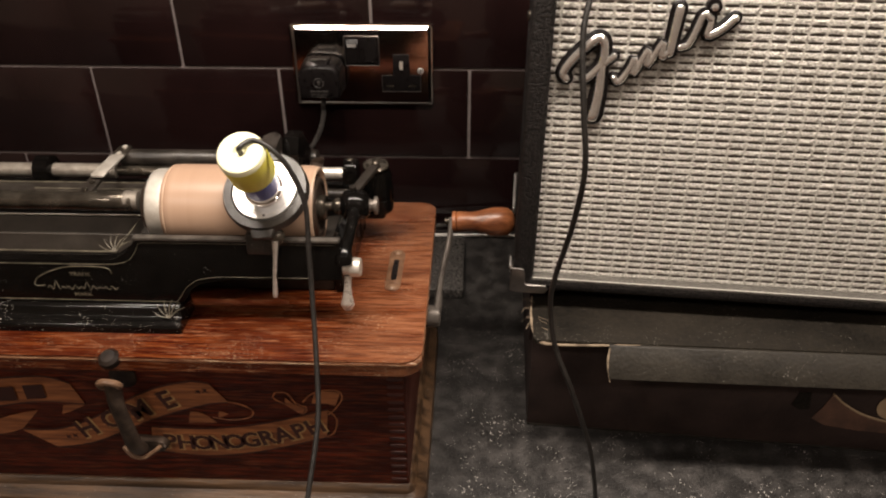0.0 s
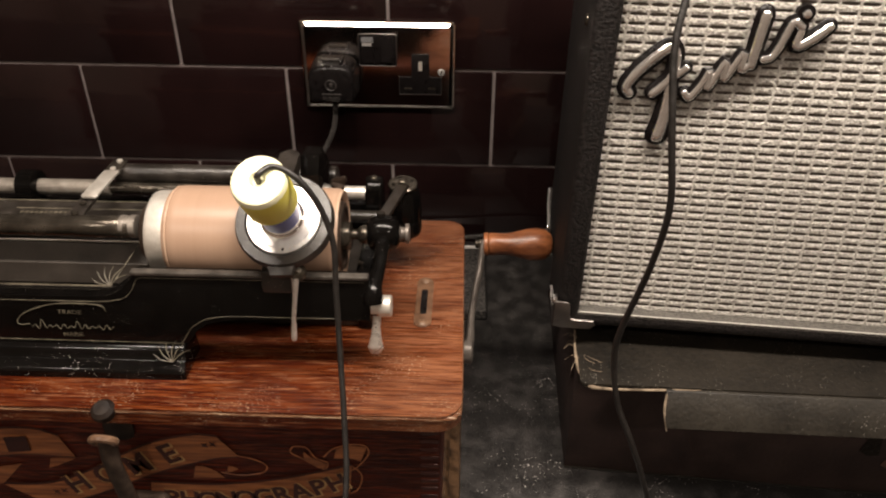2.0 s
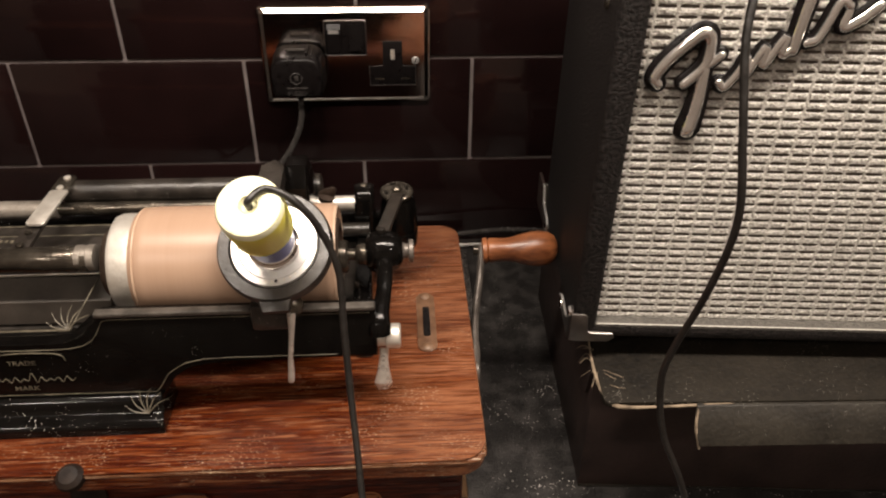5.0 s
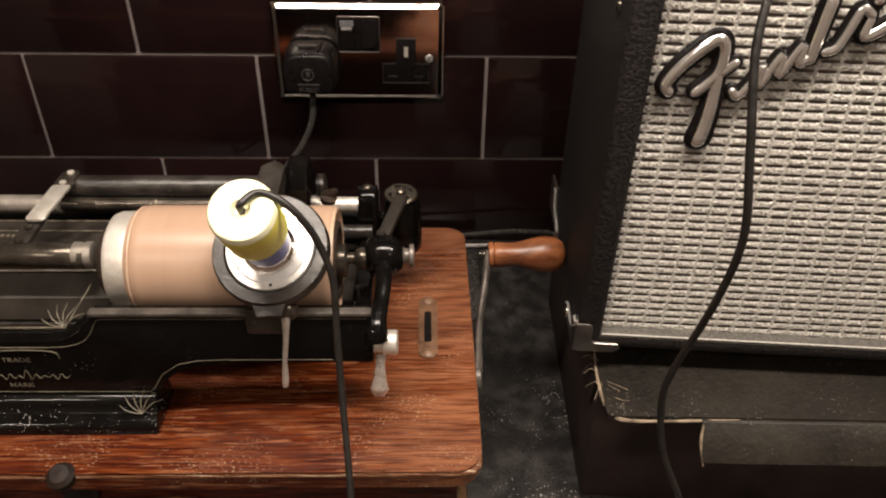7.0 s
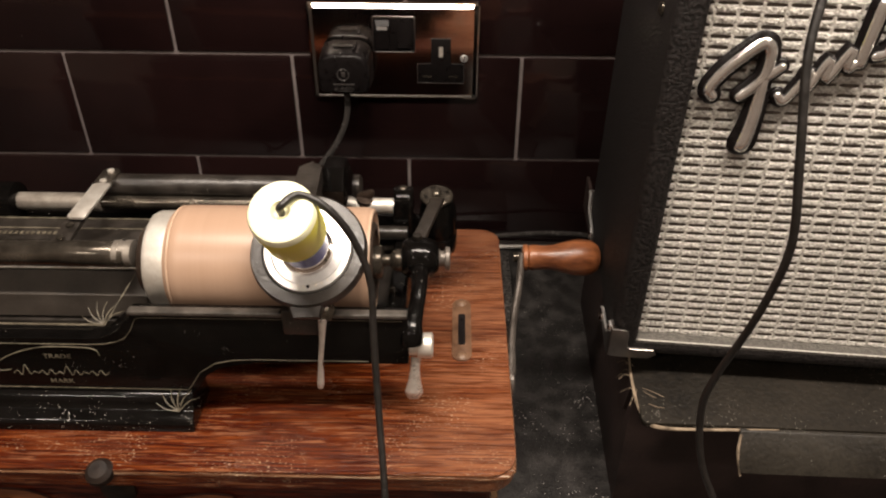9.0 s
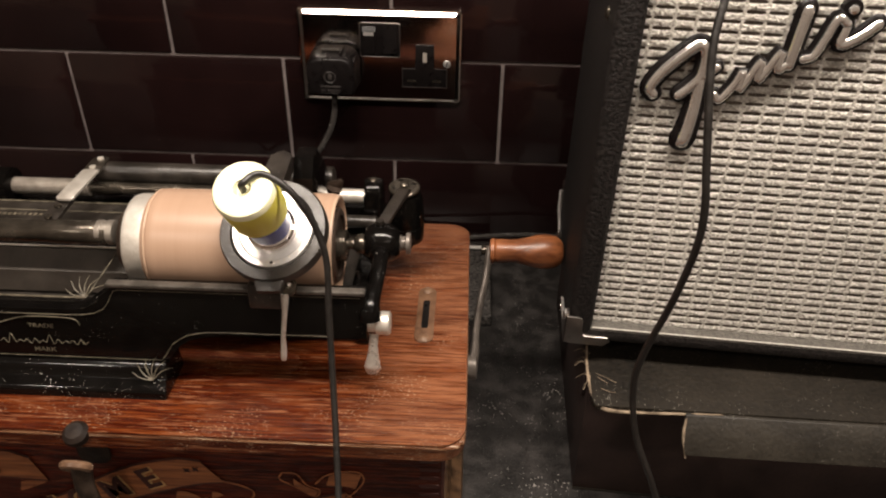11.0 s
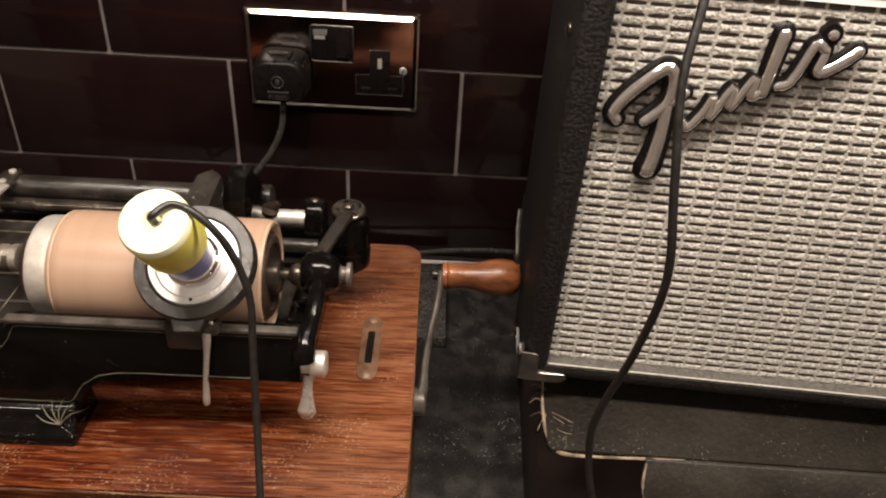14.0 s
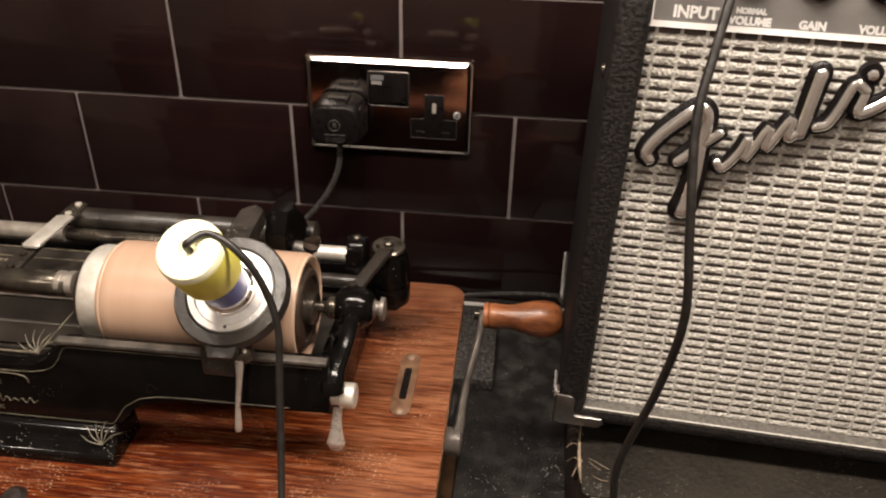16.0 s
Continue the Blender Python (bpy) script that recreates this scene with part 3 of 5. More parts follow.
low_o, high_o = [(-0.4600, 0.0700), (-0.4250, 0.0830), (-0.3891, 0.0920), (-0.3620, 0.0965), (-0.3290, 0.0955)], [(-0.4600, 0.0950), (-0.4220, 0.1080), (-0.3811, 0.1160), (-0.3504, 0.1180), (-0.3351, 0.1126)]
banner(low_o, high_o, 0.0004, "faded gold ribbon with dark marks")
ribbon([(-0.4000, 0.0635), (-0.3900, 0.0660), (-0.3800, 0.0700)], [(-0.3980, 0.0775), (-0.3800, 0.0840), (-0.3640, 0.0880)], M_DECAL, "ribbon_fold", 0.0004)
ribbon([(-0.3480, 0.0845), (-0.3400, 0.0880), (-0.3290, 0.0940)], [(-0.3450, 0.0930), (-0.3400, 0.0940), (-0.3300, 0.0945)], M_DECAL, "ribbon_fold", 0.0004)
ribbon([(-0.2600, 0.0790), (-0.2520, 0.0800), (-0.2400, 0.0800)], [(-0.2570, 0.0900), (-0.2520, 0.0900), (-0.2450, 0.0860)], M_DECAL, "ribbon_fold", 0.0004)
ribbon([(-0.2380, 0.0850), (-0.2350, 0.0860), (-0.2310, 0.0880)], [(-0.2370, 0.0910), (-0.2340, 0.0905), (-0.2310, 0.0885)], M_DECAL, "ribbon_fold", 0.0004)
for pts in ([(-0.2460, 0.1000), (-0.2260, 0.0990), (-0.2140, 0.0930), (-0.2160, 0.0860), (-0.2290, 0.0830), (-0.2420, 0.0850)],
            [(-0.1958, 0.1094), (-0.1975, 0.1040), (-0.1900, 0.0985), (-0.1793, 0.0905), (-0.1760, 0.0960), (-0.1830, 0.1000), (-0.1880, 0.1085), (-0.1958, 0.1094)],
            [(-0.1780, 0.1010), (-0.1720, 0.1080), (-0.1620, 0.1120), (-0.1530, 0.1115), (-0.1510, 0.1050), (-0.1560, 0.0960), (-0.1615, 0.0900)],
            [(-0.1640, 0.0690), (-0.1585, 0.0740), (-0.1560, 0.0860), (-0.1615, 0.0940)]):
    part("scroll_line", tube([on_front(0.0004)(x, z) for x, z in pts], 0.0006, 6, 6, ((0, 1, 0), 0.4)), M_DECAL, case)
ribbon([(-0.1900, 0.0985), (-0.1850, 0.0945), (-0.1793, 0.0905)], [(-0.1900, 0.1050), (-0.1840, 0.0990), (-0.1765, 0.0950)], M_DECAL, "ribbon_fold", 0.0004)
ribbon([(-0.1720, 0.1000), (-0.1620, 0.1000), (-0.1560, 0.0980)], [(-0.1700, 0.1080), (-0.1620, 0.1110), (-0.1520, 0.1100)], M_DECAL, "ribbon_fold", 0.0004)


def curved_word(word, first, last, sag, size, tilt, name):
    """Letters one by one along a sagging line from first to last."""
    pale, dark = [], []
    for i, ch in enumerate(word):
        t = i / (len(word) - 1)
        x = first[0] + (last[0] - first[0]) * t
        z = first[1] + (last[1] - first[1]) * t - sag * 4 * t * (1 - t)
        a = math.atan2(last[1] - first[1] - sag * 4 * (1 - 2 * t), last[0] - first[0]) * tilt
        c, s = math.cos(a), math.sin(a)
        for bag, dx, lift, bold in ((pale, 0.0006, 0.0014, 0.0013), (dark, 0.0, 0.0018, 0.0006)):
            bag.append(lettering(ch, size, lambda u, v: on_front(lift)(x + dx + c * u - s * v, z - dx + s * u + c * v), bold))
    part(name + "_edge", join(*pale), M_DECAL_EDGE, case)
    part(name, join(*dark), M_DECAL_DARK, case, "dark brown lettering")


curved_word("PHONOGRAPH", (-0.2765, 0.0562), (-0.1690, 0.0745), 0.0068, 0.0184, 1.0, "word_phonograph")
curved_word("HOME", (-0.3300, 0.0668), (-0.2680, 0.0950), 0.0, 0.0212, 1.0, "word_home")
for x, z in ((-0.3885, 0.0965), (-0.3680, 0.0990)):
    part("worn_mark", prism(rounded(0, 0.0140, 0, 0.0125, 0.0008, 2), lambda u, v, w: on_front(0.0016)(x + u, z + v + 0.1 * u, w), 0.0002), M_DECAL_DARK, case)
for x, z in ((-0.3480, 0.0645), (-0.3430, 0.0655), (-0.2480, 0.1095), (-0.2430, 0.1105)):
    part("star_mark", prism([((0.0026 if j % 2 else 0.001) * math.cos(j * math.pi / 4), (0.0026 if j % 2 else 0.001) * math.sin(j * math.pi / 4)) for j in range(8)],
                            lambda u, v, w: on_front(0.0016)(x + u, z + v, w), 0.0002), M_DECAL_DARK, case)

# catch on the front
catch = part("catch", join(tube([(-0.2968, -0.4110, 0.126), (-0.2962, -0.4140, 0.112), (-0.2945, -0.4140, 0.094), (-0.2932, -0.4130, 0.076), (-0.2925, -0.4090, 0.066)], [0.0056, 0.0054, 0.0054, 0.0056, 0.0062], 14, 6, ((0, 1, 0), 0.7))), M_BRONZE, phono,
             "dark bronze catch")
part("catch_ring", tube([(-0.2975 + 0.0062 * math.cos(a), -0.4135 - 0.0030 * math.sin(a), 0.1275 + 0.0050 * math.sin(a)) for a in np.linspace(0, 2 * math.pi, 21)], 0.0024, 8, 0), M_OLD_METAL, catch)
part("catch_knob", lathe((-0.2985, -0.4020, 0.1370), (0.0, -0.35, 1.0), [(0, 0.0055), (0.003, 0.0068), (0.006, 0.0066), (0.0080, 0.0045), (0.0084, 0)], 20), M_DARK_METAL, catch)
part("catch_backplate", prism(rounded(-0.3055, -0.2880, 0.1120, 0.1290, 0.006), lambda u, v, w: (u, FY - w, v), 0.0016, 0.0006), M_DARK_METAL, catch)
part("catch_foot", prism(rounded(-0.3060, -0.2760, 0.0560, 0.0665, 0.005), lambda u, v, w: (u, FY - w, v + 0.25 * w), 0.0085, 0.002), M_BRONZE, catch)
part("catch_lip", tube([(-0.3050, -0.4070, 0.0650), (-0.2990, -0.4100, 0.0600), (-0.2910, -0.4110, 0.0590), (-0.2850, -0.4090, 0.0620), (-0.2790, -0.4060, 0.0655)], 0.0014, 8), M_OLD_METAL, catch)

# slot plate in the top
esc = part("slot_plate", prism(rounded(-0.1286, -0.1172, -0.3240, -0.2685, 0.0055), flat(0.1428), 0.0012, 0.0005), M_ESC, phono, "dull brown plate round a winding slot")
part("slot", prism(rounded(-0.1250, -0.1208, -0.3110, -0.2835, 0.0014), flat(0.1440), 0.0004), M_BLACK, esc)
for y in (-0.3200, -0.2725):
    part("screw", lathe((-0.123, y, 0.1438), (0, 0, 1), [(0, 0.0034), (0.0006, 0.0032), (0.0014, 0.0018), (0.0016, 0)], 16), M_OLD_METAL, esc)

# iron bed: front plate with stepped outline
fp = [(-0.1500, 0.2068), (-0.2815, 0.2068), (-0.2840, 0.2060), (-0.2858, 0.2040), (-0.2880, 0.1995), (-0.2910, 0.1955), (-0.2950, 0.1930), (-0.3010, 0.1915), (-0.3080, 0.1910), (XL + 0.015, 0.1910),
      (XL + 0.015, 0.1560), (-0.2610, 0.1560), (-0.2578, 0.1635), (-0.2525, 0.1710), (-0.2455, 0.1757), (-0.2370, 0.1777), (-0.2260, 0.1782), (-0.1500, 0.1782)]
bed = part("bed_front", prism(fp, lambda u, v, w: (u, -0.3560 - w + 0.12 * (v - 0.19), v), 0.0075, 0.0012), M_IRON, phono, "black japanned iron bed with gold lines")
# low moulded foot of the bed
foot_pts = [(-0.3500, 0.1602), (-0.3655, 0.1602), (-0.3690, 0.1594), (-0.3710, 0.1572), (-0.3720, 0.1540), (-0.3738, 0.1516), (-0.3768, 0.1504), (-0.3790, 0.1484), (-0.3795, 0.1432), (-0.3500, 0.1432)]
foot = [(p.x, p.y) for p in smooth_path([(u, v, 0) for u, v in foot_pts[1:9]], 4)] + [(-0.3500, 0.1432), (-0.3500, 0.1602)]
part("bed_foot", prism(foot, lambda u, v, w: (-0.2585 - w - 0.10 * (v - 0.1432), u, v), 0.2530, 0.0012, 2), M_IRON_FOOT, bed)
part("bed_deck", slab(XL + 0.015, -0.1640, -0.3250, -0.2350, 0.1432, 0.1700, 0.002), M_IRON_DUSTY, phono)
part("bed_back", prism([(XL + 0.015, 0.1435), (-0.1530, 0.1435), (-0.1530, 0.1850), (XL + 0.015, 0.1850)], lambda u, v, w: (u, -0.2300 - w, v), 0.0080, 0.001), M_IRON, phono)
part("bed_shelf", slab(XL + 0.02, -0.3000, -0.3580, -0.3525, 0.1740, 0.1906, 0.0012), M_IRON, phono)
part("feed_cover", prism([(-0.3235, 0.1865), (-0.3110, 0.1940), (-0.3110, 0.1760), (-0.3235, 0.1720)], lambda u, v, w: (XL + 0.02 + w, u, v), 0.2150, 0.0008), M_COVER, phono, "dusty cover strip under the shaft, greyed for reflected ceiling light")
part("bed_web", prism([(-0.3030, -0.3540), (-0.2700, -0.3540), (-0.2700, -0.3330), (-0.2960, -0.3330)], flat(0.170), 0.0195, 0.001), M_IRON, phono)
part("rail_cap", slab(-0.2850, -0.1505, -0.3634, -0.3584, 0.2060, 0.2085, 0.0008), M_RAIL, bed, "grey edge of the bed rail")


def on_bed(x, z, lift=0.0004):
    return (x, -0.3635 - lift + 0.12 * (z - 0.19), z)


def line(pts, r=0.0004, owner=bed, name="gold_line", steps=6):
    part(name, tube([on_bed(x, z) for x, z in pts], r, 5, steps), M_GOLD, owner)


line([(-0.1530, 0.2042), (-0.2790, 0.2042), (-0.2818, 0.2034), (-0.2832, 0.2012), (-0.2855, 0.1966), (-0.2890, 0.1922), (-0.2935, 0.1898), (-0.3000, 0.1884), (-0.3080, 0.1880), (-0.5000, 0.1880)], 0.00022, steps=0)
line([(-0.5000, 0.1622), (-0.2625, 0.1612), (-0.2600, 0.1640), (-0.2550, 0.1720), (-0.2465, 0.1778), (-0.2370, 0.1799), (-0.2260, 0.1804), (-0.1700, 0.1804)], 0.00022, steps=0)
part("gold_line", tube([(-0.5, -0.3528, 0.1910), (-0.3030, -0.3528, 0.1910)], 0.0005, 5, 0), M_GOLD, bed)
# signature-like flourish in gold: an arc over a wavy bar
line([(-0.3500, 0.1722), (-0.3555, 0.1716), (-0.3570, 0.1738), (-0.3530, 0.1785), (-0.3430, 0.1832), (-0.3300, 0.1862), (-0.3120, 0.1862), (-0.3050, 0.1848), (-0.3035, 0.1815)], 0.0003, name="gold_flourish")
wave = [(-0.3490 + i * 0.0021, 0.1702 + (0.0050 if i in (3, 13) else 0.0021) * (i % 2) - 0.0005 * (i % 3)) for i in range(24)]
line(wave, 0.00022, name="gold_flourish")
for word, x, z in (("TRADE", -0.3250, 0.1795), ("MARK", -0.3255, 0.1645)):
    part("gold_word", lettering(word, 0.0036, lambda u, v: on_bed(x + u * 1.25, z + v), 0.00004), M_GOLD, bed)


def spray(x, y, z, up, size, owner):
    """Five thin gold strokes fanned from a point."""
    for j in range(6):
        a = radians(35 + j * 25)
        tip = V(x, y, z) + size * (math.cos(a) * V(1, 0, 0) + math.sin(a) * V(up))
        mid = V(x, y, z) + 0.55 * size * (math.cos(a + 0.2) * V(1, 0, 0) + math.sin(a + 0.2) * V(up))
        part("gold_stroke", tube([(x, y, z), mid, tip], [0.00035, 0.00035, 0.00012], 5, 4), M_GOLD, owner)


spray(-0.2665, -0.3745, 0.1530, (0, 0.55, 0.83), 0.0125, bed)
spray(-0.3040, -0.3525, 0.1912, (0, 0.7, 0.7), 0.0120, bed)
part("gold_line", tube([(-0.3030, -0.3530, 0.1912), (-0.2977, -0.3200, 0.1985)], 0.0004, 5, 0), M_GOLD, bed)

# shafts
AY, AZ = -0.322, 0.210
shaft = part("drive_shaft", lathe((XL + 0.012, AY, AZ + 0.0028), (1, 0, 0), [(0, 0.0066), (0.185, 0.0066), (0.186, 0.0069), (0.218, 0.0069), (0.220, 0.0055)], 28), M_STEEL, phono, "dark tarnished steel shaft")
part("collar", lathe((-0.3040, AY, AZ + 0.0035), (1, 0, 0), [(0, 0.0060), (0.0005, 0.0068), (0.003, 0.0068), (0.0035, 0.0064), (0.006, 0.0064), (0.0065, 0.0070), (0.010, 0.0070), (0.0105, 0.005)], 28), M_ROD, shaft)
part("cover_edge", tube([(XL + 0.02, -0.3112, 0.1955), (-0.2950, -0.3112, 0.1955)], 0.0007, 6, 0), M_NICKEL, phono)
part("name_bar", slab(XL + 0.02, -0.2880, -0.2880, -0.2650, 0.1930, 0.1985, 0.0012), M_IRON_DUSTY, phono)
part("name_bar_line", tube([(XL + 0.03, -0.2665, 0.1988), (-0.2950, -0.2665, 0.1988)], 0.0005, 5, 0), M_GOLD, phono)
part("name_bar_line", tube([(-0.3950, -0.2770, 0.1988), (-0.3000, -0.2770, 0.1988)], 0.0004, 5, 0), M_GOLD, phono)
for i in range(13):
    part("worn_mark", slab(-0.3900 + i * 0.0032, -0.3882 + i * 0.0032, -0.2835, -0.2808, 0.1984, 0.1989), M_GOLD, phono)
rod = part("guide_rod", lathe((XL + 0.012, -0.2542, 0.2029), (1, 0, 0), [(0, 0.0054), (0.176, 0.0054), (0.177, 0.0038)], 24), M_ROD, phono, "dull steel guide rod")
part("rod_end", lathe((-0.4020, -0.2542, 0.2029), (1, 0, 0), [(0, 0.009), (0.001, 0.0115), (0.012, 0.0115), (0.013, 0.009)], 24), M_IRON, rod)
# Same rod under the carriage, in darker steel to stand for shade.
part("feed_screw", lathe((-0.3395, -0.2542, 0.2029), (1, 0, 0), [(0, 0.0040), (0.130, 0.0040)], 20), M_STEEL, phono)
part("guide_rod_end", lathe((-0.2100, -0.2542, 0.2029), (1, 0, 0), [(0, 0.0040), (0.0005, 0.0046), (0.050, 0.0046)], 20), M_NICKEL, phono)
part("lower_rod", lathe((XL + 0.012, -0.2640, 0.1900), (1, 0, 0), [(0, 0.0042), (0.36, 0.0042)], 16), M_IRON_DUSTY, phono)

# mandrel and its right-hand bearing gate
mandrel = part("mandrel", lathe((-0.2822, AY, AZ), (1, 0, 0), [(0, 0.012), (0.0003, 0.0235), (0.001, 0.0246), (0.003, 0.0254), (0.012, 0.0256), (0.013, 0.0245), (0.106, 0.0222)], 56), M_NICKEL, phono, "nickel-plated mandrel")
part("mandrel_flange", lathe((-0.2875, AY, AZ), (1, 0, 0), [(0, 0.009), (0.0006, 0.0175), (0.0030, 0.0190), (0.0049, 0.0190)], 40), M_BRONZE, mandrel)
part("mandrel_end", lathe((-0.1765, AY, AZ), (1, 0, 0), [(0, 0.0218), (0.0066, 0.0210), (0.0076, 0.0200), (0.0077, 0.0172), (0.0064, 0.0166), (0.0060, 0.0090)], 48), M_BRONZE, mandrel, "dark tarnished mandrel end")
part("mandrel_hub", lathe((-0.1708, AY, AZ), (1, 0, 0), [(0, 0.0088), (0.0050, 0.0088), (0.0058, 0.0080), (0.0060, 0.0040)], 28), M_STEEL, mandrel)
part("centre_pin", lathe((-0.1655, AY + 0.002, AZ), (1, 0, 0), [(0, 0.003), (0.0040, 0.0032), (0.0055, 0.0050), (0.0075, 0.0060), (0.0095, 0.0058), (0.0110, 0.0046), (0.0125, 0.0032), (0.0200, 0.0030)], 24), M_STEEL, phono)
gate = part("bearing_gate", join(
    lathe((-0.1560, -0.3170, 0.2095), (1, 0, 0), [(0, 0.004), (0.0005, 0.0078), (0.003, 0.0104), (0.008, 0.0114), (0.013, 0.0112), (0.017, 0.0096), (0.0195, 0.0070), (0.0200, 0.004)], 28),
    tube([(-0.1460, -0.3250, 0.2090), (-0.1455, -0.3360, 0.2080), (-0.1465, -0.3470, 0.2030), (-0.1480, -0.3550, 0.1990), (-0.1487, -0.3600, 0.1950), (-0.1487, -0.3612, 0.1905)], [0.0050, 0.0042, 0.0040, 0.0046, 0.0058, 0.0060], 14)), M_IRON, phono, "glossy black swing gate that holds the mandrel end")
part("gate_screw", lathe((-0.1392, -0.3170, 0.2095), (1, 0, 0), [(0, 0.005), (0.002, 0.0058), (0.004, 0.0040), (0.006, 0.0040), (0.0065, 0.0062), (0.0085, 0.0062), (0.0090, 0.004)], 18), M_ARM, gate)
part("oil_screw", lathe((-0.1475, -0.3150, 0.2195), (0, 0, 1), [(0, 0.0022), (0.002, 0.0026), (0.0035, 0.0024), (0.004, 0.001)], 12), M_IRON_DUSTY, gate)
part("gate_lever", prism([(-0.0040, -0.004), (0.0040, -0.004), (0.0032, 0.018), (0.0042, 0.046), (-0.0042, 0.046), (-0.0032, 0.018)], lambda u, v, w: (-0.1470 + u + 0.19 * v, -0.3120 + v, 0.2160 + w - 0.06 * v), 0.0030, 0.0008), M_IRON_DUSTY, gate)
pillar = part("pillar", lathe((-0.1380, -0.2540, 0.1720), (0, 0, 1), [(0, 0.0080), (0.001, 0.0108), (0.0035, 0.0115), (0.012, 0.0116), (0.0125, 0.0112), (0.0150, 0.0112), (0.0155, 0.0116), (0.030, 0.0108), (0.0350, 0.0090)], 28), M_IRON, phono)
disc = part("thumb_disc", lathe((-0.1390, -0.2550, 0.2090), (0, -0.1, 1), [(0, 0.0085), (0.0008, 0.0098), (0.0024, 0.0098), (0.0030, 0.0090), (0.0030, 0.003), (0.0048, 0.0028), (0.0058, 0.0016), (0.0060, 0)], 32), M_STEEL, phono, "flat steel thumb disc")
for j in range(4):
    a = radians(20 + 90 * j)
    part("disc_slot", prism(rounded(-0.0018, 0.0018, -0.0008, 0.0008, 0.0006, 3), lambda u, v, w: (-0.1390 + 0.0066 * math.cos(a) - u * math.sin(a) + v * math.cos(a), -0.2553 + 0.0066 * math.sin(a) + u * math.cos(a) + v * math.sin(a), 0.2118 + w + 0.00066 * math.sin(a)), 0.0005), M_IRON, disc)
part("bearing_post", prism(rounded(-0.2590, -0.2410, 0.1432, 0.2125, 0.0075), lambda u, v, w: (-0.1645 + w, u, v), 0.0115, 0.0025, 3), M_IRON, phono)
part("post_screw", lathe((-0.1590, -0.2500, 0.2120), (0, 0, 1), [(0, 0.0024), (0.0012, 0.0024), (0.0018, 0.0016), (0.0018, 0)], 12), M_STEEL, phono)
part("pillar_bracket", slab(-0.1640, -0.1340, -0.2500, -0.2400, 0.1600, 0.1900, 0.003), M_IRON, phono)
part("bed_end", slab(-0.1640, -0.1530, -0.3280, -0.2600, 0.1432, 0.1860, 0.003), M_IRON_FOOT, phono)

# catch knob under the gate
knob = part("gate_knob", lathe((-0.1540, -0.3575, 0.1850), (1, 0, 0), [(0, 0.0045), (0.0008, 0.0052), (0.008, 0.0052), (0.0085, 0.0064), (0.0150, 0.0064), (0.0158, 0.0054)], 24), M_NICKEL, phono, "worn nickel knob with a drop-shaped lever")
part("drop_lever", tube([(-0.1468, -0.3610, 0.1800), (-0.1472, -0.3628, 0.1740), (-0.1475, -0.3640, 0.1670), (-0.1478, -0.3650, 0.1600), (-0.1480, -0.3655, 0.1560)], [0.0026, 0.0023, 0.0032, 0.0047, 0.0028], 14, 6, ((0, 1, 0.2), 0.5)), M_LEVER, knob)

# carriage that holds the pickup
CX = -0.1965
carriage = part("carriage_sleeve", lathe((-0.3370, -0.2462, 0.2103), (1, 0, 0), [(0, 0.006), (0.001, 0.0068), (0.124, 0.0068), (0.125, 0.0062), (0.126, 0.0080), (0.152, 0.0080), (0.153, 0.006)], 28), M_IRON_DUSTY, phono, "dusty black carriage sleeve on the guide rod")
part("carriage_arm", prism(rounded(-0.0058, 0.0058, -0.004, 0.0450, 0.0055), lambda u, v, w: (CX - 0.0060 + u * (1.15 - 4 * v), -0.3380 + v, 0.2415 + w + 0.06 * v), 0.0090, 0.0022, 3), M_IRON_DUSTY, carriage)
part("carriage_cheek", prism([(-0.2960, 0.2100), (-0.2980, 0.2380), (-0.2900, 0.2480), (-0.2760, 0.2470), (-0.2640, 0.2330), (-0.2520, 0.2170), (-0.2440, 0.2020), (-0.2700, 0.1990)], lambda u, v, w: (CX - 0.0020 + w, u, v), 0.0120, 0.002), M_IRON, carriage)
part("wing_screw", join(lathe((CX + 0.016, -0.2790, 0.2140), (0.25, -0.1, 1), [(0, 0.002), (0.006, 0.002), (0.0065, 0.0042), (0.0095, 0.0048), (0.0100, 0.002)], 12),
                        prism(rounded(-0.005, 0.005, -0.002, 0.003, 0.0018), lambda u, v, w: (CX + 0.0185 + u, -0.2800 + w, 0.2240 + v + 0.3 * u), 0.0022, 0.0006)), M_BRONZE, carriage)
# flat spring and follower
part("spring_clip", prism(rounded(-0.0050, 0.0050, 0.0, 0.039, 0.0015), lambda u, v, w: (-0.3325 + u + 0.02 * v, -0.2610 - v, 0.2185 + w + 0.0030 * math.sin(v * 70)), 0.0014, 0.0005), M_NICKEL, carriage, "worn nickel spring plate")
hinge = part("clip_hinge", prism(rounded(-0.0050, 0.0050, -0.013, 0.010, 0.003), lambda u, v, w: (-0.3345 + u, -0.2500 + v, 0.2155 + w), 0.0028, 0.001), M_STEEL, carriage)
for y in (-0.2440, -0.2560):
    part("screw", lathe((-0.3345, y, 0.2182), (0, 0, 1), [(0, 0.0022), (0.0010, 0.0020), (0.0014, 0.001), (0.0014, 0)], 12), M_NICKEL, hinge)
follower = part("follower_arm", prism(rounded(-0.0046, 0.0046, 0.0, 0.034, 0.002), lambda u, v, w: (-0.3335 + u - 0.05 * v, -0.2860 - v, 0.2170 + w - 0.10 * v), 0.0022, 0.0006), M_IRON_DUSTY, carriage)
for y in (-0.3030, -0.3150):
    part("screw", lathe((-0.3345, y, 0.2178), (0, 0, 1), [(0, 0.0022), (0.0008, 0.0020), (0.0012, 0.001), (0.0012, 0)], 12), M_STEEL, follower)

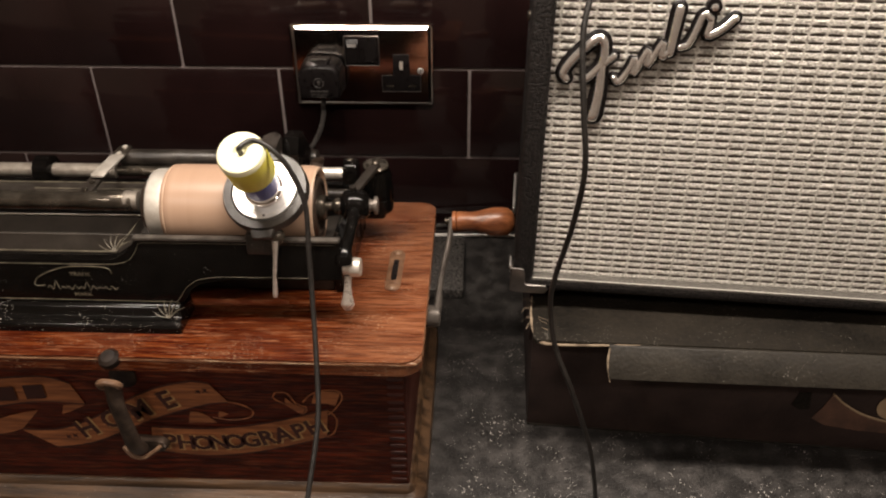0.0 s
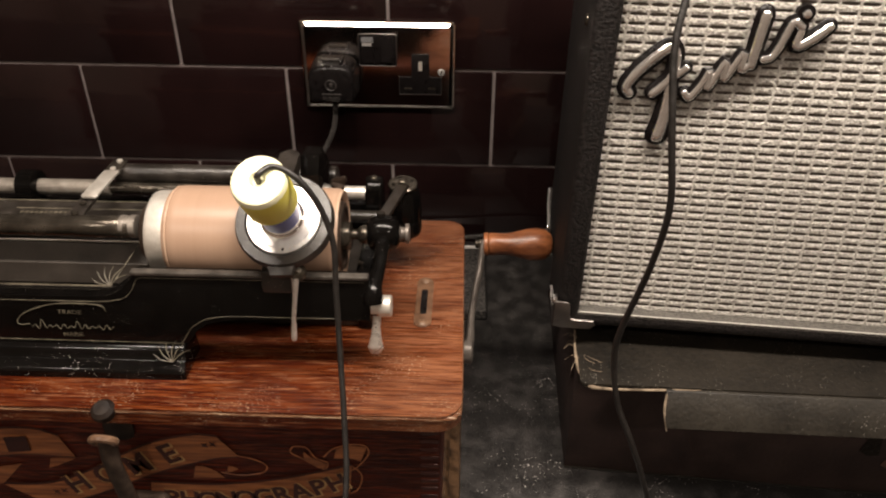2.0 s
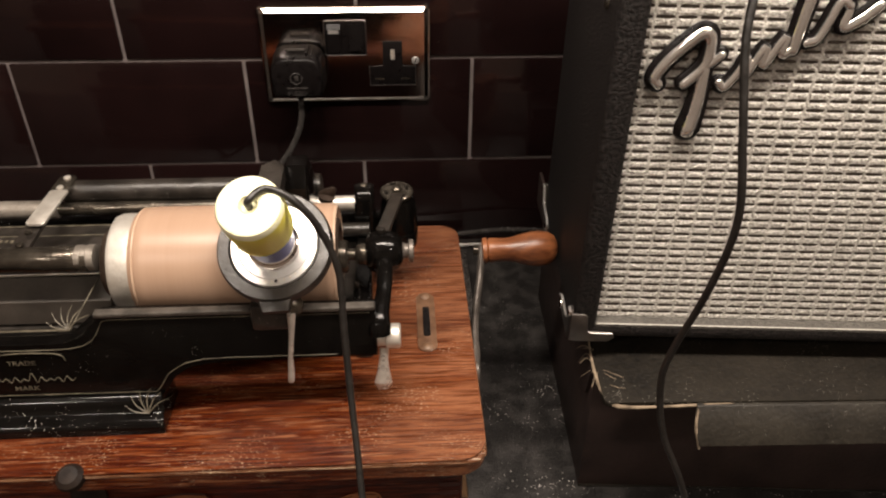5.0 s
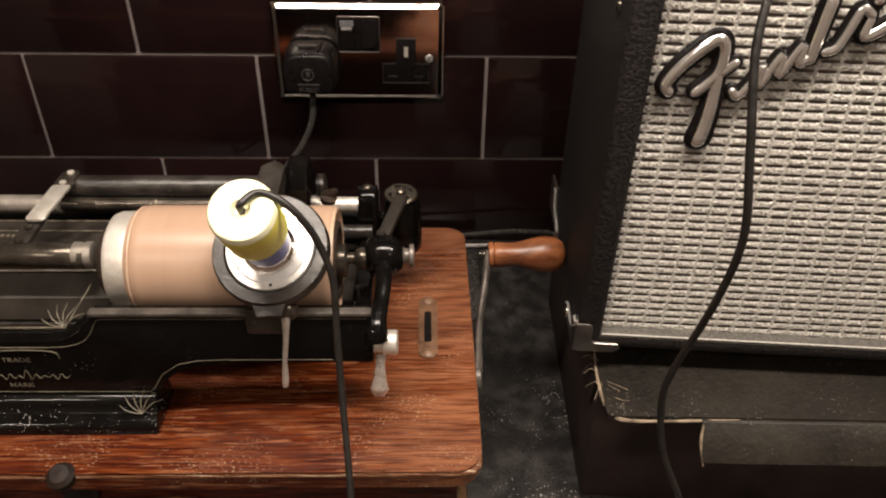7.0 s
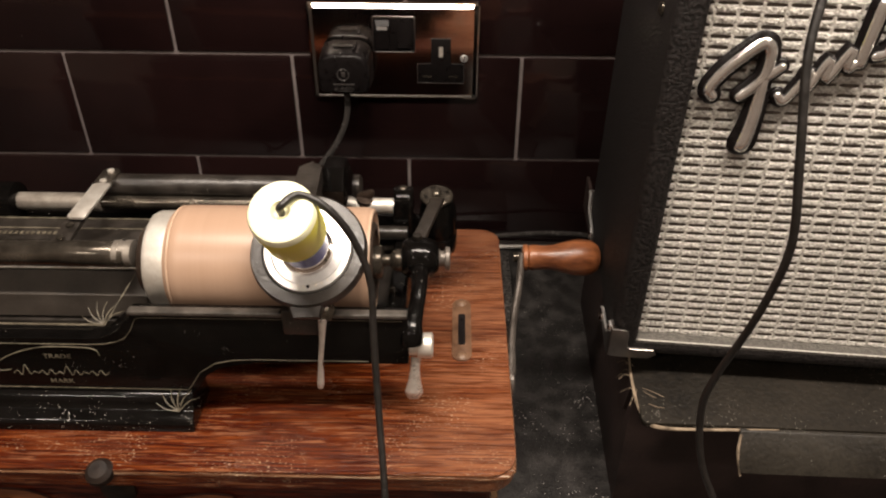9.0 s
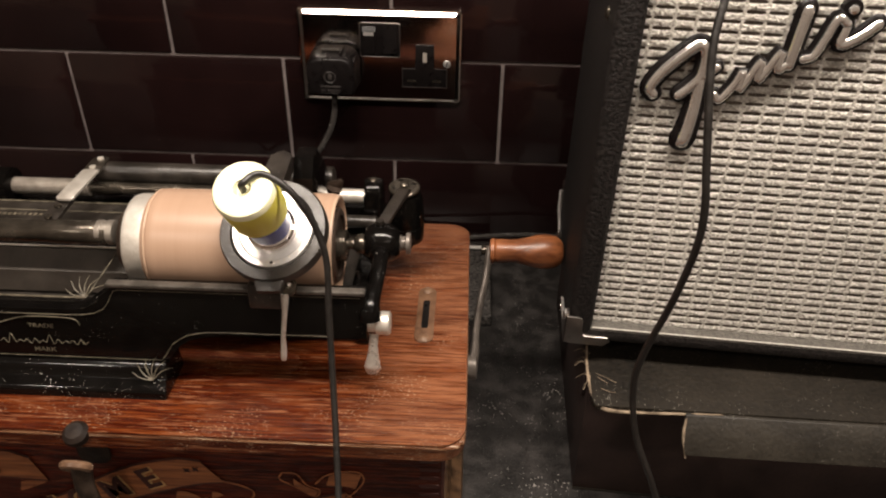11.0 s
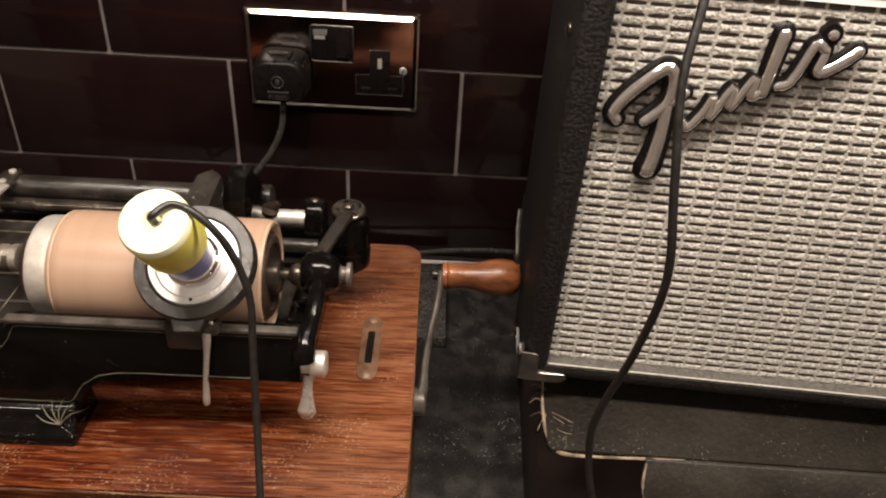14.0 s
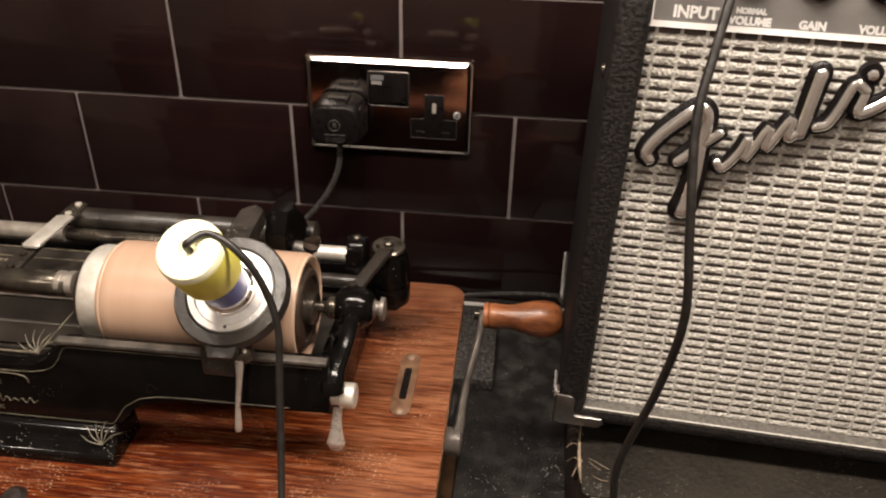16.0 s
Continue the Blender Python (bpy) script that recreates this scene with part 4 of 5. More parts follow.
# pickup ring on the carriage, in its own tilted frame
PC = V(-0.1965, -0.3540, 0.2400)
PN = V(-0.05, -0.600, 0.80).normalized()
PU = V(1, 0, 0.05 / 0.80)
PU = (PU - PN * PU.dot(PN)).normalized()
PV = PN.cross(PU)


def on_disc(u, v, w):
    return PC + PU * u + PV * v + PN * w


ring_bm = lathe(PC - PN * 0.0075, PN, [(0, 0.0208), (0, 0.0264), (0.001, 0.0274), (0.0055, 0.0274), (0.0070, 0.0265), (0.0070, 0.0216), (0.0060, 0.0209), (0, 0.0208)], 64)
ring_ob = part("holder_ring", ring_bm, M_IRON_DUSTY, carriage, "dark iron ring holding the pickup")
part("ring_tab", prism([(-0.0090, -0.0235), (0.0080, -0.0235), (0.0060, -0.0320), (-0.0060, -0.0320)], lambda u, v, w: on_disc(u, v, w - 0.0075), 0.0055, 0.001), M_IRON_DUSTY, ring_ob)
clamp = part("lift_block", slab(CX - 0.0125, CX + 0.0050, -0.3695, -0.3520, 0.2005, 0.2155, 0.0015), M_IRON_DUSTY, carriage)
part("lift_bolt", lathe((CX + 0.0070, -0.3650, 0.2125), (0.35, -1, 0.35), [(0, 0.0052), (0.002, 0.0052), (0.0026, 0.0044), (0.005, 0.0040), (0.0056, 0.0030), (0.0060, 0)], 18), M_STEEL, clamp)
part("lift_lever", tube([(CX + 0.0070, -0.3700, 0.2120), (CX + 0.0062, -0.3720, 0.2010), (CX + 0.0048, -0.3740, 0.1880), (CX + 0.0040, -0.3750, 0.1760), (CX + 0.0036, -0.3750, 0.1725)], [0.0022, 0.0014, 0.0012, 0.0017, 0.0015], 12), M_LEVER, clamp, "slim nickel lift lever")

# crank on the side
crank = part("crank_arm", join(
    lathe((-0.1080, -0.2960, 0.1005), (1, 0, 0), [(0, 0.0065), (0.004, 0.0085), (0.018, 0.0085), (0.0190, 0.0070), (0.0195, 0)], 20),
    tube([(-0.0935, -0.2965, 0.1010), (-0.0912, -0.2900, 0.1065), (-0.0905, -0.2750, 0.1130), (-0.0880, -0.2560, 0.1210), (-0.0842, -0.2380, 0.1320), (-0.0826, -0.2270, 0.1440), (-0.0826, -0.2238, 0.1490)], [0.0068, 0.0056, 0.0044, 0.0042, 0.0040, 0.0042, 0.0036], 12, 6, ((1, 0, 0), 0.6))), M_ARM, phono, "grey steel crank arm")
part("crank_handle", lathe((-0.0820, -0.2248, 0.1455), (1, 0, 0.02), [(0, 0.0045), (0.0004, 0.0084), (0.0030, 0.0090), (0.0042, 0.0079), (0.0058, 0.0086), (0.010, 0.0083), (0.015, 0.0080), (0.020, 0.0084), (0.027, 0.0103), (0.034, 0.0119), (0.040, 0.0123), (0.046, 0.0114), (0.0500, 0.0086), (0.0518, 0.0048), (0.0524, 0)], 32), M_HANDLE, crank, "turned reddish-brown wooden grip")
part("crank_pin", lathe((-0.0880, -0.2245, 0.1455), (1, 0, 0), [(0, 0.0035), (0.0060, 0.0035)], 12), M_STEEL, crank)

# ---- wax cylinder ----
wax = tagged(part("wax_cylinder", lathe((-0.2710, AY, AZ), (1, 0, 0), [(0, 0.0252), (0.0004, 0.0262), (0.0030, 0.0268), (0.0036, 0.0278), (0.0050, 0.0284), (0.0075, 0.0286), (0.0965, 0.0286), (0.0990, 0.0284), (0.1005, 0.0276), (0.1010, 0.0265), (0.1010, 0.0252), (0.0995, 0.0235), (0.0930, 0.0224), (0.0, 0.0252)], 72), M_WAX),
                "smooth pinkish-brown wax cylinder on the phonograph mandrel", "record cylinder")
for x, r in ((-0.2680, 0.0277), (-0.1704, 0.0268)):
    part("pale_rim", tube([(x, AY + r * math.cos(a), AZ + r * math.sin(a)) for a in np.linspace(0, 2 * math.pi, 65)], 0.0006 if x < -0.2 else 0.0011, 6, 0), M_WAX_EDGE, wax)

# ---- electric pickup ----
pickup = thing("electric_pickup", PC, "electric pickup with yellow cap and metal disc on the cylinder", "pickup")
part("pickup_disc", lathe(PC - PN * 0.006, PN, [(0, 0.0205), (0.0052, 0.0206), (0.0060, 0.0201), (0.0060, 0.0172), (0.0054, 0.0166), (0.0054, 0.0125), (0.0062, 0.0118), (0.0062, 0)], 64), M_ALLOY, pickup, "bright turned aluminium disc")
part("index_dot", lathe(on_disc(0.001, -0.0180, -0.0002), PN, [(0, 0.0008), (0.0004, 0.0008), (0.0004, 0)], 10), M_BLACK, pickup)
for j in range(22):
    a = radians(150 + j * 9)
    part("printed_tick", prism([(-0.0003, -0.0006), (0.0003, -0.0006), (0.0003, 0.0006), (-0.0003, 0.0006)], lambda u, v, w: on_disc(0.0181 * math.cos(a) + u, 0.0181 * math.sin(a) + v, w), 0.00015), M_NICKEL, pickup)
part("lower_collar", lathe(PC, PN, [(0, 0.0122), (0.0020, 0.0122), (0.0026, 0.0112), (0.0070, 0.0108)], 40), M_CHROME, pickup, "clear shiny collar")
part("body", lathe(PC + PN * 0.0050, PN, [(0, 0.0102), (0.0005, 0.0110), (0.020, 0.0113)], 40), M_BLUE, pickup, "dark blue plastic body")
cap = part("cap", lathe(PC + PN * 0.0220, PN, [(0, 0.0105), (0.0003, 0.0130), (0.0015, 0.0138), (0.0225, 0.0143)], 48), M_YELLOW, pickup, "yellow soft plastic cap")
part("cap_top", lathe(PC + PN * 0.0440, PN, [(0, 0.0143), (0.0020, 0.0142), (0.0038, 0.0133), (0.0048, 0.0112), (0.0048, 0.0042), (0.0020, 0.0030), (0.0018, 0)], 48), M_YELLOW_GLARE, cap, "yellow cap top, paled for the glare on it")
hole = PC + PN * 0.0460
part("lead", tube([hole, hole + PN * 0.005 + V(0.0010, 0, 0.001), hole + V(0.0070, 0.003, 0.0070), (-0.1810, -0.3800, 0.2790), (-0.1710, -0.3810, 0.2650), (-0.1640, -0.3850, 0.2450), (-0.1630, -0.3930, 0.2200), (-0.1610, -0.4060, 0.1900), (-0.1580, -0.4250, 0.1600), (-0.1560, -0.4450, 0.1330), (-0.1590, -0.4700, 0.1050), (-0.1630, -0.4970, 0.0760), (-0.1680, -0.5250, 0.0480), (-0.1740, -0.5600, 0.0200), (-0.1780, -0.5950, 0.0035), (-0.1800, -0.6250, -0.0050), (-0.1800, -0.6300, -0.1000)], 0.00162, 12), M_CABLE, pickup, "black rubber lead")

# ---- cardboard box under the amplifier ----
BM = pose(-0.0200, -0.3420, 0, 0, 0, -1.9)


def box_part(name, bm, material, owner, label=""):
    bm.transform(BM)
    return part(name, bm, material, owner, label)


box = thing("cardboard_box", pose(-0.02, -0.342, 0, 0, 0, -1.9), "worn black cardboard box with a torn lid under the amplifier", "box")
bw, bd = 0.36, 0.26
box_part("body", prism([(0.002, 0.0330), (bw, 0.0175), (bw, bd - 0.01), (0.002, bd - 0.01)], flat(0.0005), 0.1105, 0.0006), M_CARD_DARK, box)
lid = box_part("lid", prism(rounded(0.0, bw + 0.01, 0.0, bd, 0.004), flat(0.1110), 0.0042, 0.0012), M_CARD, box, "scuffed black lid")
box_part("lid_flap", prism([(0.0540, 0.0), (bw + 0.01, 0.0), (bw + 0.01, -0.0215), (0.0545, -0.0225), (0.0525, -0.0120)], lambda u, v, w: (u, -0.0005 - w + 0.62 * v, 0.1150 + v * 0.86), 0.0026, 0.0005), M_FLAP, box, "scuffed lid edge bent outwards, lightened for its sheen")
box_part("lid_side", prism([(0.004, 0), (bd, 0), (bd, -0.03), (0.012, -0.03)], lambda u, v, w: (-0.0005 + w, u + 0.03, 0.1120 + v), 0.0025), M_CARD_DARK, box)
rim_pts = [(0.0006, 0.0550, 0.1150), (-0.0008, 0.0330, 0.1145), (0.0002, 0.0150, 0.1138), (0.0040, 0.0030, 0.1130), (0.0110, -0.0012, 0.1128), (0.0300, -0.0016, 0.1130), (0.0480, -0.0014, 0.1136), (0.0620, -0.0016, 0.1144), (0.0760, -0.0012, 0.1150)]
box_part("torn_edge", tube(rim_pts, [0.0006, 0.0009, 0.0013, 0.0017, 0.0012, 0.0008, 0.0009, 0.0009, 0.0003], 7), M_CARD_RAW, box, "pale torn card edge")
box_part("torn_edge", tube([(0.0540, -0.0050, 0.1140), (0.0530, -0.0100, 0.1050), (0.0550, -0.0165, 0.0930)], [0.0006, 0.0009, 0.0006], 6), M_CARD_RAW, box)
rnd = random.Random(4)
for i in range(7):
    x, y, z = rnd.uniform(-0.002, 0.004), rnd.uniform(0.02, 0.05), 0.1140
    q = (x - rnd.uniform(0.001, 0.009), y + rnd.uniform(-0.012, 0.010), z - rnd.uniform(0.0, 0.010))
    box_part("loose_fibre", tube([(x, y, z), ((x + q[0]) / 2, (y + q[1]) / 2, z + 0.002), q], 0.0002, 4, 3), M_CARD_RAW, box)
for i in range(3):
    x, y = rnd.uniform(0.002, 0.01), rnd.uniform(0.004, 0.03)
    box_part("loose_fibre", tube([(x, y, 0.1154), (x + rnd.uniform(0.002, 0.006), y - 0.003, 0.1158), (x + rnd.uniform(0.006, 0.012), y - rnd.uniform(0.002, 0.008), 0.1154)], 0.0002, 4, 3), M_CARD_RAW, box)
# faded picture on the box front


def front_y(u):
    return 0.0326 - (u - 0.002) * 0.0155 / 0.358


leaf = [(0.2225, 0.0310), (0.2330, 0.0250), (0.2600, 0.0215), (0.2950, 0.0205), (0.2950, 0.0330), (0.2720, 0.0340), (0.2540, 0.0400), (0.2410, 0.0490), (0.2330, 0.0570), (0.2290, 0.0440)]
box_part("printed_shape", prism(leaf, lambda u, v, w: (u, front_y(u) - w, v), 0.0004), M_PRINT_BROWN, box, "faded brown printed shape")
box_part("printed_line", tube([(0.2330, front_y(0.2330) - 0.0004, 0.0570), (0.2430, front_y(0.2430) - 0.0004, 0.0480), (0.2580, front_y(0.2580) - 0.0004, 0.0390), (0.2760, front_y(0.2760) - 0.0004, 0.0335), (0.2950, front_y(0.2950) - 0.0004, 0.0325)], 0.0010, 6, 6), M_PRINT_TAN, box)
box_part("printed_shape", prism([(0.2800 + 0.013 * math.cos(a), 0.0480 + 0.0125 * math.sin(a)) for a in np.linspace(0, 2 * math.pi, 25)[:-1]], lambda u, v, w: (u, front_y(u) - 0.0005 - w, v), 0.0004), M_PRINT_TAN, box, "faded tan printed disc")
box_part("printed_shape", prism([(0.2080, 0.0560), (0.2170, 0.0570), (0.2190, 0.0400), (0.2110, 0.0390), (0.2050, 0.0430)], lambda u, v, w: (u, front_y(u) - w, v), 0.0003), M_CARD, box)
box_part("bottom_edge", tube([(0.002, 0.0325, 0.0012), (0.18, 0.0248, 0.0012), (bw, 0.0170, 0.0012)], 0.0008, 6, 0), M_CARD, box)

# ---- guitar amplifier ----
AM = pose(-0.0345, -0.3030, 0.1325, 0, 0.8, -3.8)
amp = thing("guitar_amplifier", AM, "small black guitar amplifier with silver grille cloth on the box", "amplifier")
AW, AH, AD, TH, REC = 0.290, 0.300, 0.155, 0.0150, 0.0075


def amp_part(name, bm, material, owner=amp, label="", angle=35):
    bm.transform(AM)
    return part(name, bm, material, owner, label, angle)


cab = amp_part("cabinet", join(slab(0, TH, 0, AD, 0, AH, 0.004, 3), slab(AW - TH, AW, 0, AD, 0, AH, 0.004, 3), slab(TH - 0.005, AW - TH + 0.005, 0.0003, AD, 0.0003, 0.0105, 0.003), slab(TH - 0.005, AW - TH + 0.005, 0.0003, AD, AH - TH, AH - 0.0003, 0.003),
                               slab(TH - 0.002, AW - TH + 0.002, AD - 0.012, AD - 0.003, 0.005, AH - 0.005)), M_TOLEX, amp, "black textured vinyl cabinet")
# Ledge top greyed for light from above; a pale tube paints its bright edge.
amp_part("lower_ledge", slab(TH - 0.001, AW - TH + 0.001, 0.0004, REC + 0.0008, 0.0090, 0.0112), M_LEDGE, cab, "dusty ledge under the cloth, greyed for light from above")
amp_part("ledge_edge", tube([(TH, 0.0006, 0.0110), (AW - TH, 0.0006, 0.0110)], 0.0005, 6, 0), M_THREAD, cab)
G0, G1, GZ0, GZ1 = TH - 0.001, AW - TH + 0.001, 0.0100, 0.2228
grille = amp_part("grille_board", slab(G0, G1, REC + 0.0012, REC + 0.008, GZ0, GZ1), M_GAP, amp, "dark board behind the cloth")
STEP, COL = 0.00515, 0.0107
rnd = random.Random(11)
ribs, nrow, nseg = [], int((GZ1 - GZ0) / STEP), int((G1 - G0) / COL * 8)
for i in range(nrow):
    z = GZ0 + (i + 0.5) * STEP
    verts, faces = [], []
    for s in range(nseg + 1):
        x = G0 + (G1 - G0) * s / nseg
        pinch = max(0.0, math.cos(2 * math.pi * (x - G0 - 0.0047) / COL)) ** 2
        h = 0.00186 + 0.00050 * pinch + 0.00008 * math.sin(s * 0.31 + i) + rnd.uniform(-0.00008, 0.00008)
        for a in (-90, -45, 0, 45, 90):
            verts.append((x, REC + 0.0014 - 0.0014 * math.cos(radians(a)), z + h * math.sin(radians(a))))
    for s in range(nseg):
        for c in range(4):
            faces.append((s * 5 + c, s * 5 + 5 + c, s * 5 + 6 + c, s * 5 + 1 + c))
    bm = from_data(verts, faces)
    bmesh.ops.recalc_face_normals(bm, faces=bm.faces[:])
    ribs.append(bm)
cloth = amp_part("grille_cloth", join(*ribs), M_CLOTH, grille, "silver woven grille cloth")
cloth["kind"] = "stuff"
threads = []
for c in range(int((G1 - G0) / COL)):
    x = G0 + 0.004 + c * COL
    threads.append(slab(x, x + 0.0014, REC + 0.0003, REC + 0.0014, GZ0, GZ1))
amp_part("grille_threads", join(*threads), M_THREAD, grille)["kind"] = "stuff"
SLOPE = 0.28


def panel_part(name, bm, material, owner=amp, label=""):
    """A part on the control panel, which leans back from the grille."""
    for v in bm.verts:
        v.co.y += SLOPE * (v.co.z - GZ1)
    return amp_part(name, bm, material, owner, label)


panel = panel_part("control_panel", slab(G0, G1, REC - 0.0005, REC + 0.008, GZ1 + 0.0004, AH - TH - 0.0005, 0.0006), M_PANEL, amp, "dark grey control panel edged in white")
for bar in ((G0 + 0.0005, G1 - 0.0005, GZ1 + 0.0006, GZ1 + 0.0030), (G0 + 0.0005, G1 - 0.0005, AH - TH - 0.0040, AH - TH - 0.0024), (G0 + 0.0005, G0 + 0.0022, GZ1 + 0.0028, AH - TH - 0.0040)):
    panel_part("panel_border", slab(bar[0], bar[1], REC - 0.0010, REC - 0.0003, bar[2], bar[3]), M_PRINT, panel)


def on_panel(x, z):
    return lambda u, v: (x + u, REC - 0.0009, z + v)


for word, x, z, size in (("INPUT", 0.0335, GZ1 + 0.0050, 0.0066), ("VOLUME", 0.0560, GZ1 + 0.0038, 0.0044), ("NORMAL", 0.0560, GZ1 + 0.0082, 0.0030), ("GAIN", 0.0813, GZ1 + 0.0038, 0.0045), ("VOLUME", 0.1085, GZ1 + 0.0038, 0.0045)):
    panel_part("panel_word", lettering(word, size, on_panel(x, z), 0.00028), M_PRINT, panel)
for x in (0.0545, 0.0815, 0.1085, 0.1355, 0.1625):
    kb = panel_part("knob", lathe((x, REC - 0.0004, GZ1 + 0.0270), (0, -1, 0), [(0, 0.0115), (0.003, 0.0115), (0.0035, 0.0092), (0.012, 0.0084), (0.013, 0.0074), (0.013, 0)], 28), M_BLACK, amp, "black skirted knob")
    for j in range(10):
        a = radians(30 + j * 33)
        panel_part("knob_mark", slab(x + 0.0102 * math.cos(a) - 0.0005, x + 0.0102 * math.cos(a) + 0.0005, REC - 0.0037, REC - 0.0033, GZ1 + 0.027 + 0.0102 * math.sin(a) - 0.0005, GZ1 + 0.027 + 0.0102 * math.sin(a) + 0.0005), M_PRINT, kb)
jack = panel_part("input_jack", lathe((0.0305, REC - 0.0004, GZ1 + 0.0270), (0, -1, 0), [(0, 0.0075), (0.003, 0.0075), (0.0035, 0.0060), (0.006, 0.0060), (0.006, 0)], 24), M_BLACK, amp)


def badge_bars(r, y, squash):
    """Plain flowing strokes of the badge, as one hooked sweep, a stem and a rising wave with a tail."""
    ox, oz = 0.0335, -0.1320
    strokes = [([(-0.0060, 0.2990), (-0.0080, 0.3033), (-0.0023, 0.3125), (0.0087, 0.3229), (0.0134, 0.3243), (0.0160, 0.3193), (0.0157, 0.3091), (0.0115, 0.3032), (0.0065, 0.2984)], [1, 1.1, 1.15, 1.15, 1.1, 1, 1, 1, 0.8]),
               ([(0.0156, 0.3070), (0.0157, 0.2920), (0.0146, 0.2797), (0.0132, 0.2722)], [1.0, 1.25, 1.5, 1.1]),
               ([(0.0090, 0.3010), (0.0148, 0.3065), (0.0225, 0.3131)], [0.9, 0.9, 0.8]),
               ([(0.0240, 0.2990), (0.0272, 0.2962), (0.0327, 0.3044), (0.0353, 0.3109), (0.0358, 0.3015), (0.0428, 0.3164), (0.0436, 0.3065), (0.0510, 0.3210), (0.0515, 0.3120), (0.0566, 0.3160)], 0.8),
               ([(0.0580, 0.3412), (0.0566, 0.3228), (0.0562, 0.3137)], [1.1, 1.0, 0.8]),
               ([(0.0620, 0.3175), (0.0660, 0.3190), (0.0690, 0.3260), (0.0725, 0.3370), (0.0772, 0.3345)], 0.85),
               ([(0.0775, 0.3330), (0.0772, 0.3245), (0.0845, 0.3280), (0.0913, 0.3345)], [0.7, 1.0, 1.0, 0.9])]
    return [tube([(x + ox - 0.0025, y, z + oz - 0.0035 + 0.065 * x) for x, z in pts], [r * k for k in w] if isinstance(w, list) else r * w, 10, 6, ((0, 1, 0), squash), True) for pts, w in strokes]


badge = amp_part("badge_backing", join(*badge_bars(0.0049, REC - 0.0022, 0.5)), M_BLACK, amp, "black raised badge backing")
for bm in badge_bars(0.0025, REC - 0.0042, 0.7):
    amp_part("badge_stroke", bm, M_BADGE, badge, "chrome stroke")
amp_part("badge_dot", lathe((0.0335 + 0.0755, REC - 0.0046, 0.3430 - 0.1320), (0, -1, 0), [(0, 0.0024), (0.0012, 0.0019), (0.0017, 0)], 16), M_BADGE, badge)
amp_part("badge_disc", lathe((0.0335 + 0.0755, REC + 0.0002, 0.3430 - 0.1320), (0, -1, 0), [(0, 0.0050), (0.0035, 0.0046), (0.004, 0)], 18), M_BLACK, badge)


def corner_guard(y0, dirn):
    """Pressed metal guard: a side leaf with curved top, a bottom leaf and a front lip."""
    leaf = [(0, -0.0015), (0, 0.022), (0.004, 0.0225), (0.0055, 0.012), (0.009, 0.007), (0.018, 0.0055), (0.030, 0.0060), (0.036, 0.0035), (0.036, -0.0015)]
    side = prism([(y0 + dirn * u, v) for u, v in leaf], lambda u, v, w: (-0.0022 + w, u, v), 0.0020, 0.0005)
    under = prism(rounded(-0.002, 0.026, min(y0, y0 + dirn * 0.026), max(y0, y0 + dirn * 0.026), 0.004), lambda u, v, w: (u, v, -0.0022 + w), 0.0020, 0.0005)
    lip = prism([(-0.0020, 0.0000), (0.0230, 0.0000), (0.0265, 0.0022), (0.0245, 0.0056), (0.0105, 0.0054), (0.0085, 0.0075), (0.0080, 0.0165), (0.0062, 0.0195), (-0.0020, 0.0200)], lambda u, v, w: (u, y0 - dirn * w, v), 0.0018, 0.0006)
    g = amp_part("corner_guard", join(side, under, lip), M_GUARD, amp, "chromed corner guard")
    edge = [(y0 + dirn * u, v) for u, v in ((0.000, 0.0205), (0.004, 0.0210), (0.0062, 0.0150), (0.0090, 0.0100), (0.0180, 0.0085), (0.030, 0.0090), (0.036, 0.0060))]
    amp_part("rolled_edge", tube([(x, y0 - dirn * 0.0016, z) for x, z in ((-0.0018, 0.0198), (0.0062, 0.0193), (0.0080, 0.0165), (0.0086, 0.0078), (0.0108, 0.0056), (0.0244, 0.0056))], 0.0005, 6, 4), M_GUARD, g)
    # Side leaf's edge in brighter alloy, painting the glint along the chrome.
    amp_part("rolled_edge", tube([(-0.0024, u, v) for u, v in edge], 0.0009, 6, 4), M_ALLOY, g)
    amp_part("screw", lathe((-0.0020, y0 + dirn * 0.0320, 0.0020), (-1, 0, 0), [(0, 0.0036), (0.0010, 0.0034), (0.0020, 0.002), (0.0022, 0)], 16), M_CHROME, g)
    amp_part("screw", lathe((-0.0020, y0 + dirn * 0.0030, 0.0180), (-1, 0, 0), [(0, 0.0030), (0.0010, 0.0028), (0.0018, 0.0015), (0.0018, 0)], 16), M_CHROME, g)


corner_guard(-0.0005, 1)
corner_guard(AD + 0.0005, -1)
amp_part("side_screw", lathe((-0.0003, 0.028, 0.196), (-1, 0, 0), [(0, 0.0036), (0.001, 0.0034), (0.0018, 0.002), (0.002, 0)], 16), M_STEEL, amp)
for x, y in ((0.030, 0.030), (AW - 0.030, 0.030), (0.030, AD - 0.030), (AW - 0.030, AD - 0.030)):
    low = -0.0169 + 0.0140 * x
    amp_part("rubber_foot", lathe((x, y, 0.0006), (0, 0, -1), [(0, 0.0110), (-low * 0.8, 0.0100), (-low, 0.0085), (-low + 0.0002, 0)], 20), M_BLACK, amp)

